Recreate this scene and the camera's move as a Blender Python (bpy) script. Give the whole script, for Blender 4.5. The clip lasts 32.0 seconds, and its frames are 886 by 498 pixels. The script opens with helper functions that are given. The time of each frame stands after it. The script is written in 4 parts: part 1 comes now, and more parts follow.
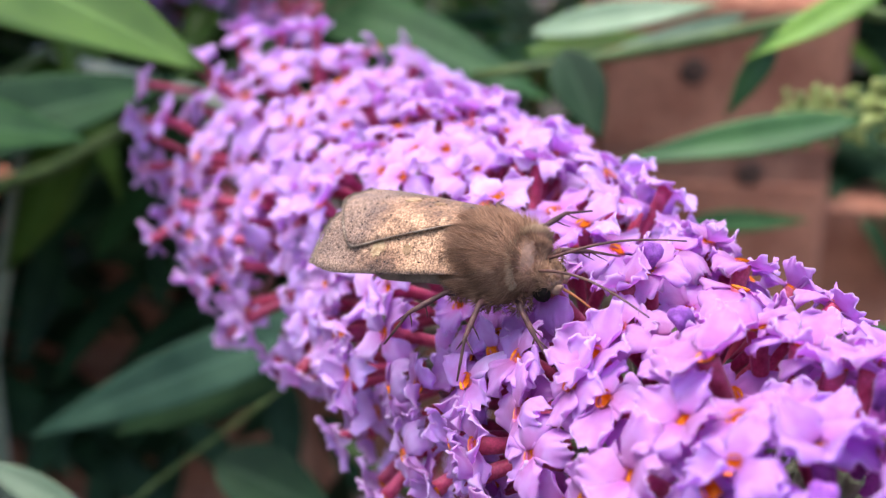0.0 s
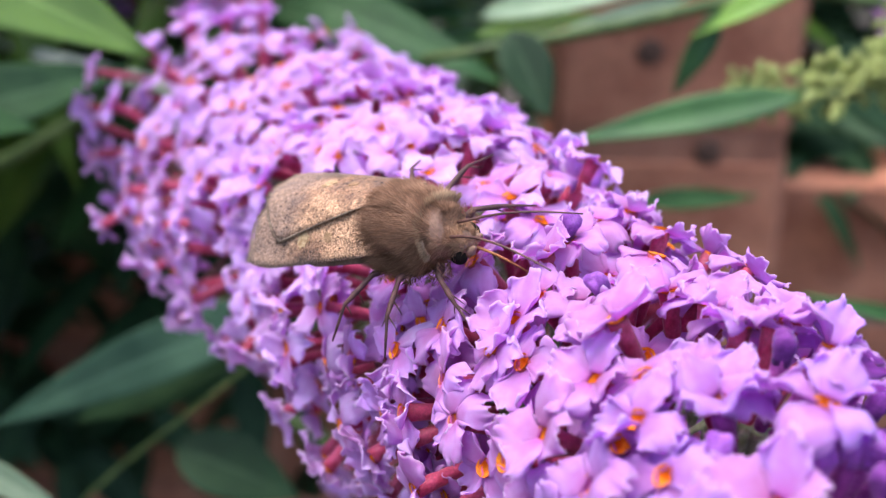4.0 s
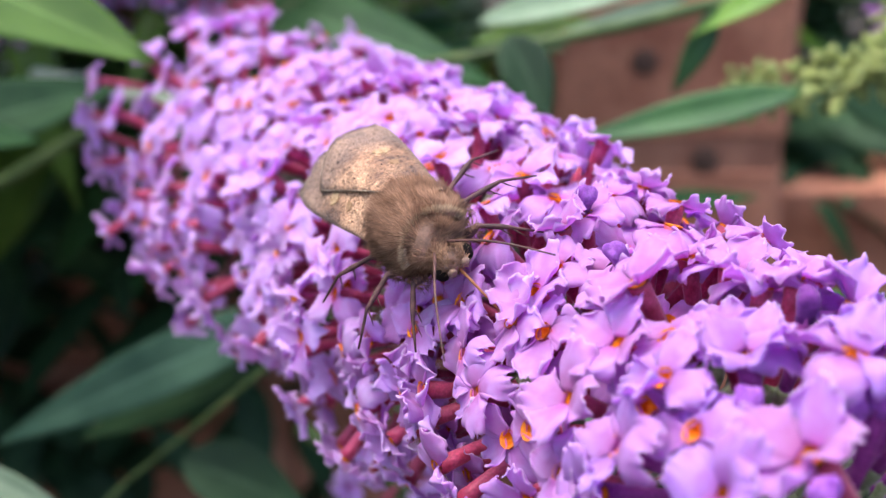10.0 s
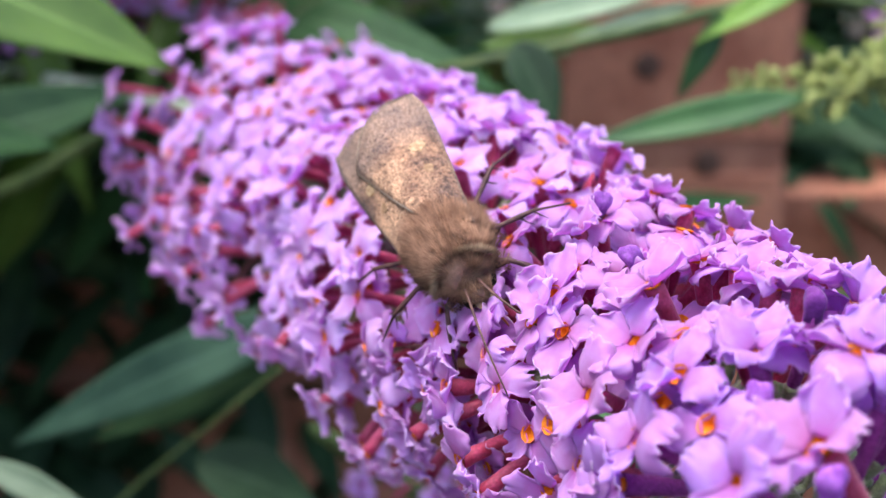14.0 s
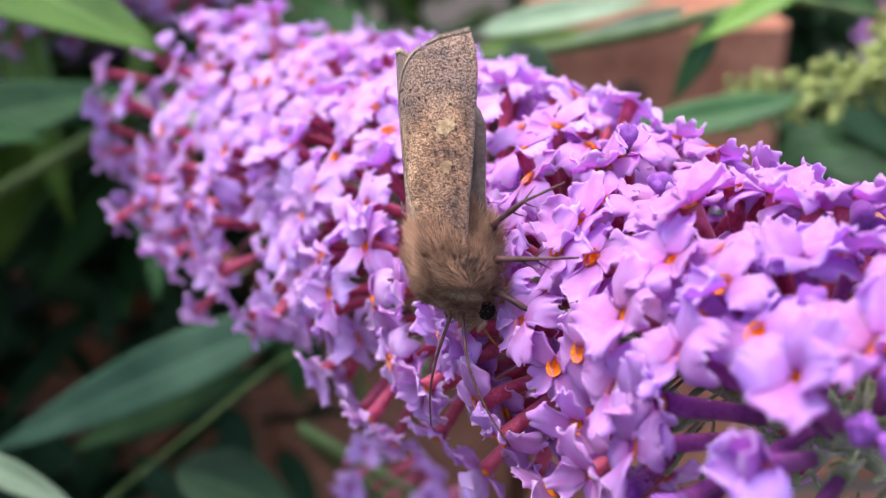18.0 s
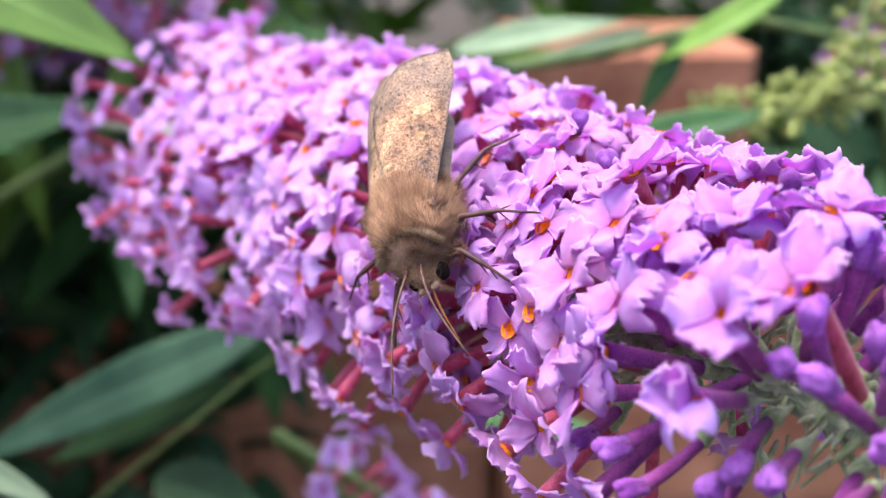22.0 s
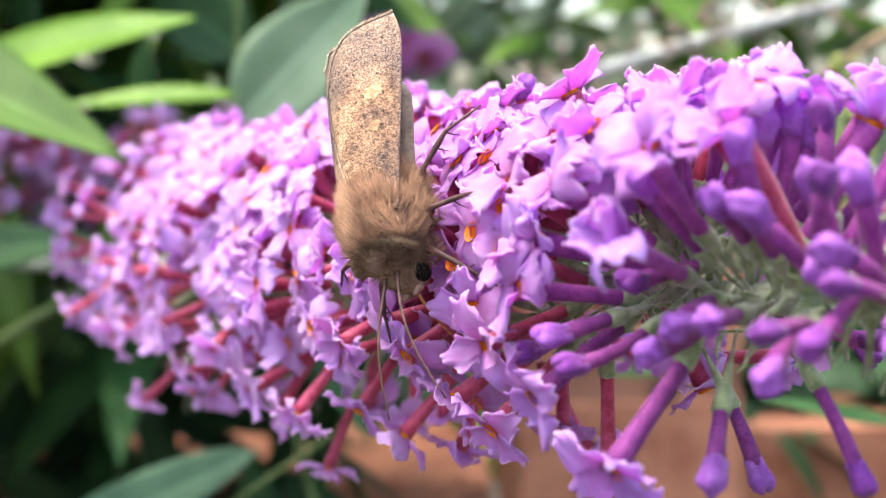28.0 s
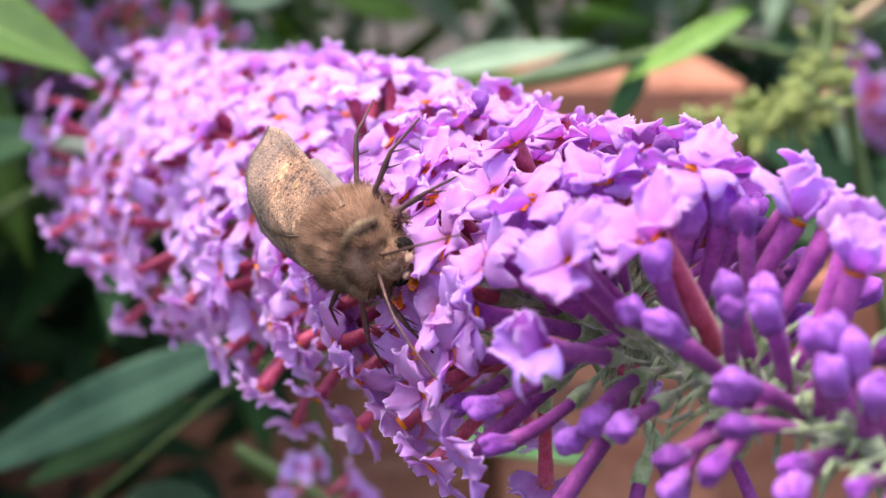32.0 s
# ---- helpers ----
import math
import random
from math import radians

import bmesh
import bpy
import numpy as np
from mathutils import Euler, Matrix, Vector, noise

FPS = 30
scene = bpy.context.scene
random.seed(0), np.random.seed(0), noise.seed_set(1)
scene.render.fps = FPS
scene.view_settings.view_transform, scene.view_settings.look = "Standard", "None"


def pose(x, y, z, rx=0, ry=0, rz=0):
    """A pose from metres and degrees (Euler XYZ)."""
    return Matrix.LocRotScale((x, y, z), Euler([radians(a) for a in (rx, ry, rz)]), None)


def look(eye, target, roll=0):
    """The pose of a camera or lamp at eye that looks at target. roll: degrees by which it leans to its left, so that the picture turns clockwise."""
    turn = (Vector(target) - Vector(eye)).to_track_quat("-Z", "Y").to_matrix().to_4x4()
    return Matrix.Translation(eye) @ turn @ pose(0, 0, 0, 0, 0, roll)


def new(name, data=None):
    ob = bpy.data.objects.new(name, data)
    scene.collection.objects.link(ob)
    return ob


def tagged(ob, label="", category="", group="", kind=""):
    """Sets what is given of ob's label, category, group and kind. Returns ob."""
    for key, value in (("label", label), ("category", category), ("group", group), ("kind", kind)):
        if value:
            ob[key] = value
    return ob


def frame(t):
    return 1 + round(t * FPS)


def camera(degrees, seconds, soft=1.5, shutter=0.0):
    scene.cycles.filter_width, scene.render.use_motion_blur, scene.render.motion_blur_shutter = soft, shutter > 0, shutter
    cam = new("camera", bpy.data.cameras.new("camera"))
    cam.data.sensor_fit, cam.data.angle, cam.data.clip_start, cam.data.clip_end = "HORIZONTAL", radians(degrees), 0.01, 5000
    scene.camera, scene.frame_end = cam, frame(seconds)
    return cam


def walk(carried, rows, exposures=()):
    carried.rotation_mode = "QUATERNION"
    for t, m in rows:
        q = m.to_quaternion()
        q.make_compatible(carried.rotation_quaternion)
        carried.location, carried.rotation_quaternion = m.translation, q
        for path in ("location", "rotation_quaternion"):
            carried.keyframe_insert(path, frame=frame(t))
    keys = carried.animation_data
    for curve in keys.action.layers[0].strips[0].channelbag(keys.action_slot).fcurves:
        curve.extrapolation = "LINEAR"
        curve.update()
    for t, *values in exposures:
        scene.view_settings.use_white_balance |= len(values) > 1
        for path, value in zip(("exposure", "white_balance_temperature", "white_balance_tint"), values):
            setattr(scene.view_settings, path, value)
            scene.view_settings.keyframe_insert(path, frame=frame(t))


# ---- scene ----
C = 0.01  # one centimetre; most sizes below are written in centimetres

# ---- camera ----
cam = camera(40.0, 32.0, soft=1.35, shutter=0.0)
cam.data.dof.use_dof = True
cam.data.dof.focus_distance = 0.092
cam.data.dof.aperture_fstop = 32.0

PATH = [
    (0, -0.492, -7.706, 114.233, 68.05, -1.14, 2.95), (0.5, -0.443, -7.739, 114.228, 67.93, -1.38, 2.51),
    (1, -0.220, -7.786, 114.192, 67.71, -1.55, 2.52), (1.5, -0.415, -8.003, 114.353, 67.85, -1.53, 1.86),
    (2, -0.324, -7.963, 114.158, 67.88, -1.50, 2.32), (2.5, -0.455, -7.883, 114.286, 67.13, -1.33, 1.58),
    (3, -0.254, -7.759, 114.311, 66.97, -1.36, 1.38), (3.5, -0.120, -7.892, 114.223, 67.60, -0.91, 1.10),
    (5.5, -0.135, -8.118, 114.489, 66.69, 0.04, 1.60), (6, -0.122, -8.181, 114.554, 67.11, 0.06, 1.53),
    (6.5, -0.246, -8.121, 114.536, 66.78, 0.01, 1.69), (7, -0.340, -7.960, 114.467, 66.37, -0.09, 1.63),
    (7.5, -0.472, -7.798, 114.214, 65.73, -0.21, 1.64), (8, -0.344, -7.767, 114.066, 65.67, -0.08, 1.19),
    (8.5, -0.247, -8.088, 114.033, 67.85, 0.58, 0.88), (9, -0.270, -8.240, 114.086, 69.05, 0.58, 0.55),
    (9.5, -0.312, -8.187, 113.892, 68.77, 0.47, 0.70), (10, -0.286, -8.139, 113.902, 68.54, 0.62, 0.56),
    (10.5, -0.409, -8.122, 113.882, 68.70, 0.47, 0.50), (11, -0.416, -8.057, 113.889, 68.58, 0.64, 0.29),
    (11.5, -0.420, -8.035, 113.868, 68.73, 0.56, 0.08), (12, -0.256, -8.162, 113.901, 68.91, 0.34, -0.51),
    (12.5, -0.215, -8.394, 113.980, 68.99, 0.39, -0.39), (13, -0.192, -8.557, 114.144, 69.37, 0.45, -0.46),
    (13.5, -0.277, -8.636, 114.227, 69.46, 0.53, -0.23), (14, -0.451, -8.552, 114.081, 68.63, 0.73, 0.57),
    (14.5, -0.473, -8.267, 113.810, 68.12, 0.65, 0.18), (16.5, -0.588, -8.042, 113.769, 68.25, 0.19, 0.55),
    (17, -0.522, -7.983, 113.785, 67.93, 0.65, 0.26), (17.5, -0.603, -8.069, 113.565, 67.95, -0.07, -0.05),
    (18, -0.810, -8.441, 113.080, 70.83, -0.20, -0.40), (18.5, -0.823, -8.874, 112.918, 76.20, 0.18, 0.24),
    (19, -0.837, -8.893, 112.568, 74.84, -1.27, -0.71), (19.5, -0.687, -8.900, 112.227, 71.80, -1.23, -1.39),
    (20, -0.832, -8.887, 112.437, 71.94, -0.38, -1.05), (20.5, -0.823, -8.885, 112.471, 72.08, -0.38, -1.29),
    (21, -0.804, -8.975, 112.563, 72.33, -0.58, -1.21), (21.5, -0.669, -9.027, 112.816, 72.74, -0.55, -1.48),
    (22, -0.679, -9.152, 112.793, 72.53, -0.50, -1.36), (22.5, -0.446, -9.035, 112.409, 72.53, 0.02, -1.78),
    (23, -0.358, -9.162, 112.439, 72.59, 0.05, -1.86), (23.5, -0.180, -9.376, 112.404, 72.77, 0.80, -1.46),
    (24, -0.071, -9.639, 111.770, 75.88, 1.63, -0.69), (24.5, 0.151, -9.649, 111.225, 78.17, 2.26, 0.50),
    (26.5, -0.124, -9.060, 110.257, 82.63, 0.46, -1.14), (27, -0.146, -9.173, 110.302, 83.06, 0.47, -1.00),
    (27.5, -0.229, -9.222, 110.436, 82.70, 0.36, -1.29), (28, -0.177, -9.499, 110.599, 83.20, 0.55, -1.08),
    (28.5, -0.118, -9.899, 110.763, 83.27, 0.10, -1.13), (29, -0.266, -10.104, 110.828, 82.25, 0.24, -1.18),
    (29.5, -0.066, -10.065, 110.676, 82.18, 0.33, -1.30), (30, -0.010, -10.169, 110.765, 82.08, 0.55, -1.40),
    (30.5, -0.087, -10.327, 110.833, 82.79, 0.13, -1.77), (31, 0.087, -10.420, 111.068, 82.13, 0.47, -1.30),
    (31.5, -0.015, -9.820, 111.691, 76.83, -0.23, -1.62), (32, 0.262, -9.457, 112.295, 74.69, -0.10, -0.84)]

walk(cam, [(t, pose(x * C, y * C, z * C, rx, ry, rz)) for t, x, y, z, rx, ry, rz in PATH],
     exposures=[(0.0, 1.34, 6150, 12), (17.0, 1.35, 6150, 12), (19.0, 1.56, 6250, 11), (22.0, 1.70, 6400, 9), (24.0, 1.80, 6650, 4), (26.5, 2.18, 6850, 5), (28.0, 2.11, 6850, 5), (31.0, 2.11, 6850, 5), (32.0, 1.70, 6450, 12)])

# ---- light: a bright overcast sky with a broad soft sun ----
world = bpy.data.worlds.new("sky")
scene.world = world
world.use_nodes = True
wn = world.node_tree.nodes
sky = wn.new("ShaderNodeTexSky")
sky.sky_type, sky.sun_disc = "NISHITA", False
sky.sun_elevation, sky.sun_rotation = radians(75), radians(268)
sky.air_density, sky.dust_density, sky.ozone_density = 1.0, 4.0, 1.0
wn["Background"].inputs["Strength"].default_value = 0.15
world.node_tree.links.new(sky.outputs[0], wn["Background"].inputs["Color"])

sun = new("sun", bpy.data.lights.new("sun", "SUN"))
sun.data.energy, sun.data.angle, sun.data.color = 1.6, radians(45), (1.0, 0.97, 0.94)
sun.matrix_world = look((-0.52, 0.06, 3.0), (0.0, 0.0, 1.1))


# ---- materials ----
def node_material(name):
    m = bpy.data.materials.new(name)
    m.use_nodes = True
    return m, m.node_tree.nodes, m.node_tree.links, m.node_tree.nodes["Principled BSDF"]


def add_ramp(nodes, stops):
    r = nodes.new("ShaderNodeValToRGB")
    e = r.color_ramp.elements
    while len(e) < len(stops):
        e.new(0.5)
    for el, (p, col) in zip(e, stops):
        el.position, el.color = p, (*col, 1)
    return r


def rough_noise(nodes, links, scale, detail=4.0, stretch=None, coord="Object"):
    tc = nodes.new("ShaderNodeTexCoord")
    n = nodes.new("ShaderNodeTexNoise")
    n.inputs["Scale"].default_value, n.inputs["Detail"].default_value = scale, detail
    if stretch:
        mp = nodes.new("ShaderNodeMapping")
        mp.inputs["Scale"].default_value = stretch
        links.new(tc.outputs[coord], mp.inputs["Vector"])
        links.new(mp.outputs[0], n.inputs["Vector"])
    else:
        links.new(tc.outputs[coord], n.inputs["Vector"])
    return n


def mix_rgb(nodes, links, a, b, fac, mode="MIX"):
    m = nodes.new("ShaderNodeMix")
    m.data_type, m.blend_type = "RGBA", mode
    for value, socket in ((fac, m.inputs[0]), (a, m.inputs[6]), (b, m.inputs[7])):
        if isinstance(value, (int, float)):
            socket.default_value = value
        elif isinstance(value, tuple):
            socket.default_value = (*value, 1)
        else:
            links.new(value, socket)
    return m.outputs[2]


def finish(nodes, links, bsdf, colour, rough, bump=None, strength=0.2, dist=0.0002, thin=0.0, tint=None, sheen=0.0, spec=0.4):
    links.new(colour, bsdf.inputs["Base Color"])
    bsdf.inputs["Roughness"].default_value = rough
    bsdf.inputs["Specular IOR Level"].default_value = spec
    if sheen:
        bsdf.inputs["Sheen Weight"].default_value = sheen
    if bump is not None:
        b = nodes.new("ShaderNodeBump")
        b.inputs["Strength"].default_value, b.inputs["Distance"].default_value = strength, dist
        links.new(bump, b.inputs["Height"])
        links.new(b.outputs[0], bsdf.inputs["Normal"])
    if thin:
        t = nodes.new("ShaderNodeBsdfTranslucent")
        links.new(tint if tint is not None else colour, t.inputs["Color"])
        mx = nodes.new("ShaderNodeMixShader")
        mx.inputs[0].default_value = thin
        links.new(bsdf.outputs[0], mx.inputs[1])
        links.new(t.outputs[0], mx.inputs[2])
        links.new(mx.outputs[0], nodes["Material Output"].inputs["Surface"])


def petal_material(name, deep, mid, edge, island=False):
    m, n, l, b = node_material(name)
    at = n.new("ShaderNodeAttribute")
    at.attribute_name = "along"
    ramp = add_ramp(n, [(0.0, deep), (0.35, mid), (0.85, mid), (1.0, edge)])
    l.new(at.outputs["Fac"], ramp.inputs[0])
    veins = rough_noise(n, l, 900, 3)
    col = mix_rgb(n, l, ramp.outputs[0], (0.48, 0.20, 0.74), 0.0)
    fac = n.new("ShaderNodeMapRange")
    fac.inputs[1].default_value, fac.inputs[2].default_value = 0.42, 0.72
    fac.inputs[3].default_value, fac.inputs[4].default_value = 0.0, 0.45
    l.new(veins.outputs["Fac"], fac.inputs[0])
    col = mix_rgb(n, l, col, deep, fac.outputs[0])
    if island:
        rnd = n.new("ShaderNodeNewGeometry").outputs["Random Per Island"]
    else:
        rnd = n.new("ShaderNodeObjectInfo").outputs["Random"]
    hue = n.new("ShaderNodeHueSaturation")
    h = n.new("ShaderNodeMapRange")
    h.inputs[3].default_value, h.inputs[4].default_value = 0.475, 0.52
    l.new(rnd, h.inputs[0])
    l.new(h.outputs[0], hue.inputs["Hue"])
    v = n.new("ShaderNodeMapRange")
    v.inputs[3].default_value, v.inputs[4].default_value = 1.1, 0.9
    l.new(rnd, v.inputs[0])
    l.new(v.outputs[0], hue.inputs["Value"])
    l.new(col, hue.inputs["Color"])
    fine = rough_noise(n, l, 5000, 2)
    through_col = mix_rgb(n, l, hue.outputs[0], (0.96, 0.76, 0.97), 1.0, "MULTIPLY")
    finish(n, l, b, hue.outputs[0], 0.5, fine.outputs["Fac"], 0.3, 0.00008, thin=0.6, tint=through_col, sheen=0.1, spec=0.15)
    return m


def plain_material(name, dark, light, scale, rough, strength=0.3, dist=0.0002, thin=0.0, detail=5.0, stretch=None, vary=0.0, sheen=0.0, spec=0.4, coord="Object", lo=0.35, hi=0.68):
    m, n, l, b = node_material(name)
    big = rough_noise(n, l, scale, detail, stretch, coord)
    small = rough_noise(n, l, scale * 7, 3, stretch, coord)
    ramp = add_ramp(n, [(lo, dark), (hi, light)])
    l.new(big.outputs["Fac"], ramp.inputs[0])
    grain = add_ramp(n, [(0.3, (0.72, 0.72, 0.72)), (0.7, (1.15, 1.15, 1.15))])
    l.new(small.outputs["Fac"], grain.inputs[0])
    col = mix_rgb(n, l, ramp.outputs[0], grain.outputs[0], 1.0, "MULTIPLY")
    if vary:
        hue = n.new("ShaderNodeHueSaturation")
        v = n.new("ShaderNodeMapRange")
        v.inputs[3].default_value, v.inputs[4].default_value = 1 - vary, 1 + vary
        l.new(n.new("ShaderNodeObjectInfo").outputs["Random"], v.inputs[0])
        l.new(v.outputs[0], hue.inputs["Value"])
        l.new(col, hue.inputs["Color"])
        col = hue.outputs[0]
    finish(n, l, b, col, rough, small.outputs["Fac"], strength, dist, thin=thin, sheen=sheen, spec=spec)
    return m


def leaf_material(name, dark, light, rough=0.45, thin=0.25, spec=0.45):
    m, n, l, b = node_material(name)
    at = n.new("ShaderNodeAttribute")
    at.attribute_name = "along"
    blotch = rough_noise(n, l, 60, 4)
    ramp = add_ramp(n, [(0.35, dark), (0.7, light)])
    l.new(blotch.outputs["Fac"], ramp.inputs[0])
    rib = add_ramp(n, [(0.0, tuple(min(1, c * 1.7 + 0.03) for c in light)), (0.06, light), (0.1, light)])
    l.new(at.outputs["Fac"], rib.inputs[0])
    ribf = n.new("ShaderNodeMapRange")
    ribf.inputs[1].default_value, ribf.inputs[2].default_value = 0.0, 0.09
    ribf.inputs[3].default_value, ribf.inputs[4].default_value = 0.8, 0.0
    l.new(at.outputs["Fac"], ribf.inputs[0])
    col = mix_rgb(n, l, ramp.outputs[0], rib.outputs[0], ribf.outputs[0])
    hue = n.new("ShaderNodeHueSaturation")
    v = n.new("ShaderNodeMapRange")
    v.inputs[3].default_value, v.inputs[4].default_value = 0.75, 1.25
    l.new(n.new("ShaderNodeObjectInfo").outputs["Random"], v.inputs[0])
    l.new(v.outputs[0], hue.inputs["Value"])
    l.new(col, hue.inputs["Color"])
    wrinkle = rough_noise(n, l, 900, 4)
    finish(n, l, b, hue.outputs[0], rough, wrinkle.outputs["Fac"], 0.4, 0.0003, thin=thin, spec=spec)
    return m


M_PETAL = petal_material("petal_lilac", (0.65, 0.195, 0.59), (0.785, 0.485, 0.865), (0.91, 0.76, 0.945))
M_PETAL_FAR = petal_material("petal_lilac_massed", (0.66, 0.28, 0.70), (0.83, 0.62, 0.94), (0.95, 0.84, 0.97), island=True)
M_PETAL_OLD = petal_material("petal_pale_lilac", (0.67, 0.28, 0.69), (0.84, 0.63, 0.93), (0.95, 0.85, 0.97))
M_PETAL_YOUNG = petal_material("petal_violet", (0.60, 0.20, 0.62), (0.74, 0.46, 0.87), (0.88, 0.71, 0.94))
M_PETAL_PINK = petal_material("petal_magenta_pink", (0.58, 0.15, 0.46), (0.76, 0.34, 0.68), (0.87, 0.53, 0.81), island=True)
M_TUBE = plain_material("corolla_tube_red", (0.42, 0.025, 0.075), (0.64, 0.10, 0.21), 700, 0.5, thin=0.2, vary=0.2, sheen=0.3)
M_TUBE_YOUNG = plain_material("corolla_tube_violet", (0.25, 0.035, 0.24), (0.43, 0.09, 0.37), 700, 0.65, thin=0.2, vary=0.25, sheen=0.15, spec=0.2)
M_BUD = plain_material("bud_purple", (0.19, 0.03, 0.27), (0.35, 0.085, 0.43), 600, 0.65, thin=0.2, vary=0.25, sheen=0.15, spec=0.2)
M_BUD_LILAC = plain_material("bud_lilac", (0.34, 0.09, 0.48), (0.54, 0.21, 0.70), 600, 0.6, thin=0.3, vary=0.15, sheen=0.1, spec=0.2)
# dark brick tone that paints the shade inside a pit
M_PIT = plain_material("brick_pit_dark", (0.06, 0.035, 0.026), (0.14, 0.075, 0.05), 300, 0.9)
M_THROAT = plain_material("throat_orange", (0.70, 0.15, 0.005), (0.88, 0.30, 0.02), 2500, 0.75, spec=0.1)
M_CALYX = plain_material("calyx_green", (0.17, 0.23, 0.08), (0.42, 0.48, 0.27), 900, 0.65, sheen=0.5)
M_RACHIS = plain_material("stem_downy_green", (0.15, 0.21, 0.09), (0.38, 0.42, 0.29), 500, 0.7, sheen=0.5)
M_DRY = plain_material("withered_floret_brown", (0.10, 0.04, 0.05), (0.26, 0.11, 0.10), 700, 0.7)
M_LEAF = leaf_material("leaf_green", (0.035, 0.10, 0.03), (0.07, 0.17, 0.05), rough=0.5, spec=0.3)
M_LEAF_BLUE = leaf_material("leaf_grey_green", (0.024, 0.062, 0.037), (0.050, 0.105, 0.063), rough=0.55, thin=0.12, spec=0.25)
M_LEAF_LIME = leaf_material("leaf_bright_green", (0.12, 0.26, 0.022), (0.22, 0.39, 0.055), thin=0.42)
M_LEAF_OLIVE = leaf_material("leaf_yellow_green", (0.055, 0.115, 0.013), (0.105, 0.19, 0.028), thin=0.25)
M_LEAF_PALE = leaf_material("leaf_pale_underside", (0.21, 0.31, 0.18), (0.34, 0.44, 0.28), rough=0.6, thin=0.4)
# darker copy of the leaf green; deep shade before the wall is put into it
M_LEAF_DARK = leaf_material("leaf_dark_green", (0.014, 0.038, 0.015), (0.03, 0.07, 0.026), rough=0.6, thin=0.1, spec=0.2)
M_STEM = plain_material("stem_green", (0.05, 0.085, 0.02), (0.12, 0.17, 0.05), 120, 0.6)
M_TWIG = plain_material("twig_brown", (0.22, 0.14, 0.075), (0.44, 0.32, 0.19), 150, 0.75)
M_BARK = plain_material("bark_dark_brown", (0.045, 0.03, 0.02), (0.13, 0.09, 0.055), 120, 0.85)
M_YELLOW = plain_material("bud_yellow_green", (0.25, 0.31, 0.07), (0.50, 0.54, 0.20), 250, 0.6, thin=0.2, vary=0.2)
M_STALK_GREY = plain_material("stalk_downy_grey", (0.36, 0.37, 0.33), (0.58, 0.58, 0.55), 150, 0.8)
M_FADED = plain_material("bud_faded_pink_brown", (0.26, 0.19, 0.13), (0.48, 0.36, 0.32), 250, 0.7, thin=0.2, vary=0.2)
M_BRICK = plain_material("brick_terracotta", (0.29, 0.108, 0.062), (0.47, 0.205, 0.12), 35, 0.85, 0.6, 0.001, vary=0.18, detail=8)
M_MORTAR = plain_material("mortar_grey_brown", (0.16, 0.12, 0.09), (0.30, 0.25, 0.20), 60, 0.9, 0.6, 0.001)
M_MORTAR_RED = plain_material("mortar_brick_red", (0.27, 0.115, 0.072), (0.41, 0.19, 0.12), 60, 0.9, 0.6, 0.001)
M_SOIL = plain_material("soil_dark", (0.02, 0.014, 0.009), (0.07, 0.05, 0.032), 9, 0.95, 0.8, 0.01)


# ---- mesh helpers ----
def mesh_from(name, verts, faces, material, smooth=True, along=None):
    me = bpy.data.meshes.new(name)
    me.from_pydata([tuple(v) for v in verts], [], faces)
    for mat in (material if isinstance(material, (list, tuple)) else [material]):
        me.materials.append(mat)
    if smooth:
        me.polygons.foreach_set("use_smooth", [True] * len(me.polygons))
    if along is not None:
        a = me.attributes.new("along", "FLOAT", "POINT")
        a.data.foreach_set("value", [float(v) for v in along])
    me.update()
    return me


def part(name, me, parent, m=None, label=""):
    ob = new(name, me)
    ob.parent = parent
    if m is not None:
        ob.matrix_basis = m
    return tagged(ob, label) if label else ob


def lathe(profile, sides=8, bend=0.0, closed=True):
    """Verts and faces of a turned body along +z. profile: (radius, z) in cm. bend: sideways offset in cm at the far end."""
    top = max(z for _, z in profile) or 1.0
    verts, faces = [], []
    for r, z in profile:
        off = bend * (z / top) ** 2
        verts += [((r * math.cos(2 * math.pi * k / sides) + off) * C, r * math.sin(2 * math.pi * k / sides) * C, z * C) for k in range(sides)]
    for i in range(len(profile) - 1):
        for k in range(sides):
            a, b = i * sides + k, i * sides + (k + 1) % sides
            faces.append((a, b, b + sides, a + sides))
    if closed:
        faces.append(tuple(range(sides - 1, -1, -1)))
    last = (len(profile) - 1) * sides
    faces.append(tuple(range(last, last + sides)))
    return verts, faces


def tube_along(points, radii, sides=8):
    """Verts and faces of a tapering tube through points (metres) with radii (metres)."""
    verts, faces, n = [], [], len(points)
    pts = [Vector(p) for p in points]
    side = None
    for i, p in enumerate(pts):
        way = (pts[min(i + 1, n - 1)] - pts[max(i - 1, 0)]).normalized()
        if side is None:
            side = way.orthogonal().normalized()
        side = (side - way * side.dot(way)).normalized()
        other = way.cross(side)
        for k in range(sides):
            a = 2 * math.pi * k / sides
            verts.append(p + (side * math.cos(a) + other * math.sin(a)) * radii[i])
    for i in range(n - 1):
        for k in range(sides):
            a, b = i * sides + k, i * sides + (k + 1) % sides
            faces.append((a, b, b + sides, a + sides))
    faces.append(tuple(range(sides - 1, -1, -1)))
    faces.append(tuple(range((n - 1) * sides, n * sides)))
    return verts, faces


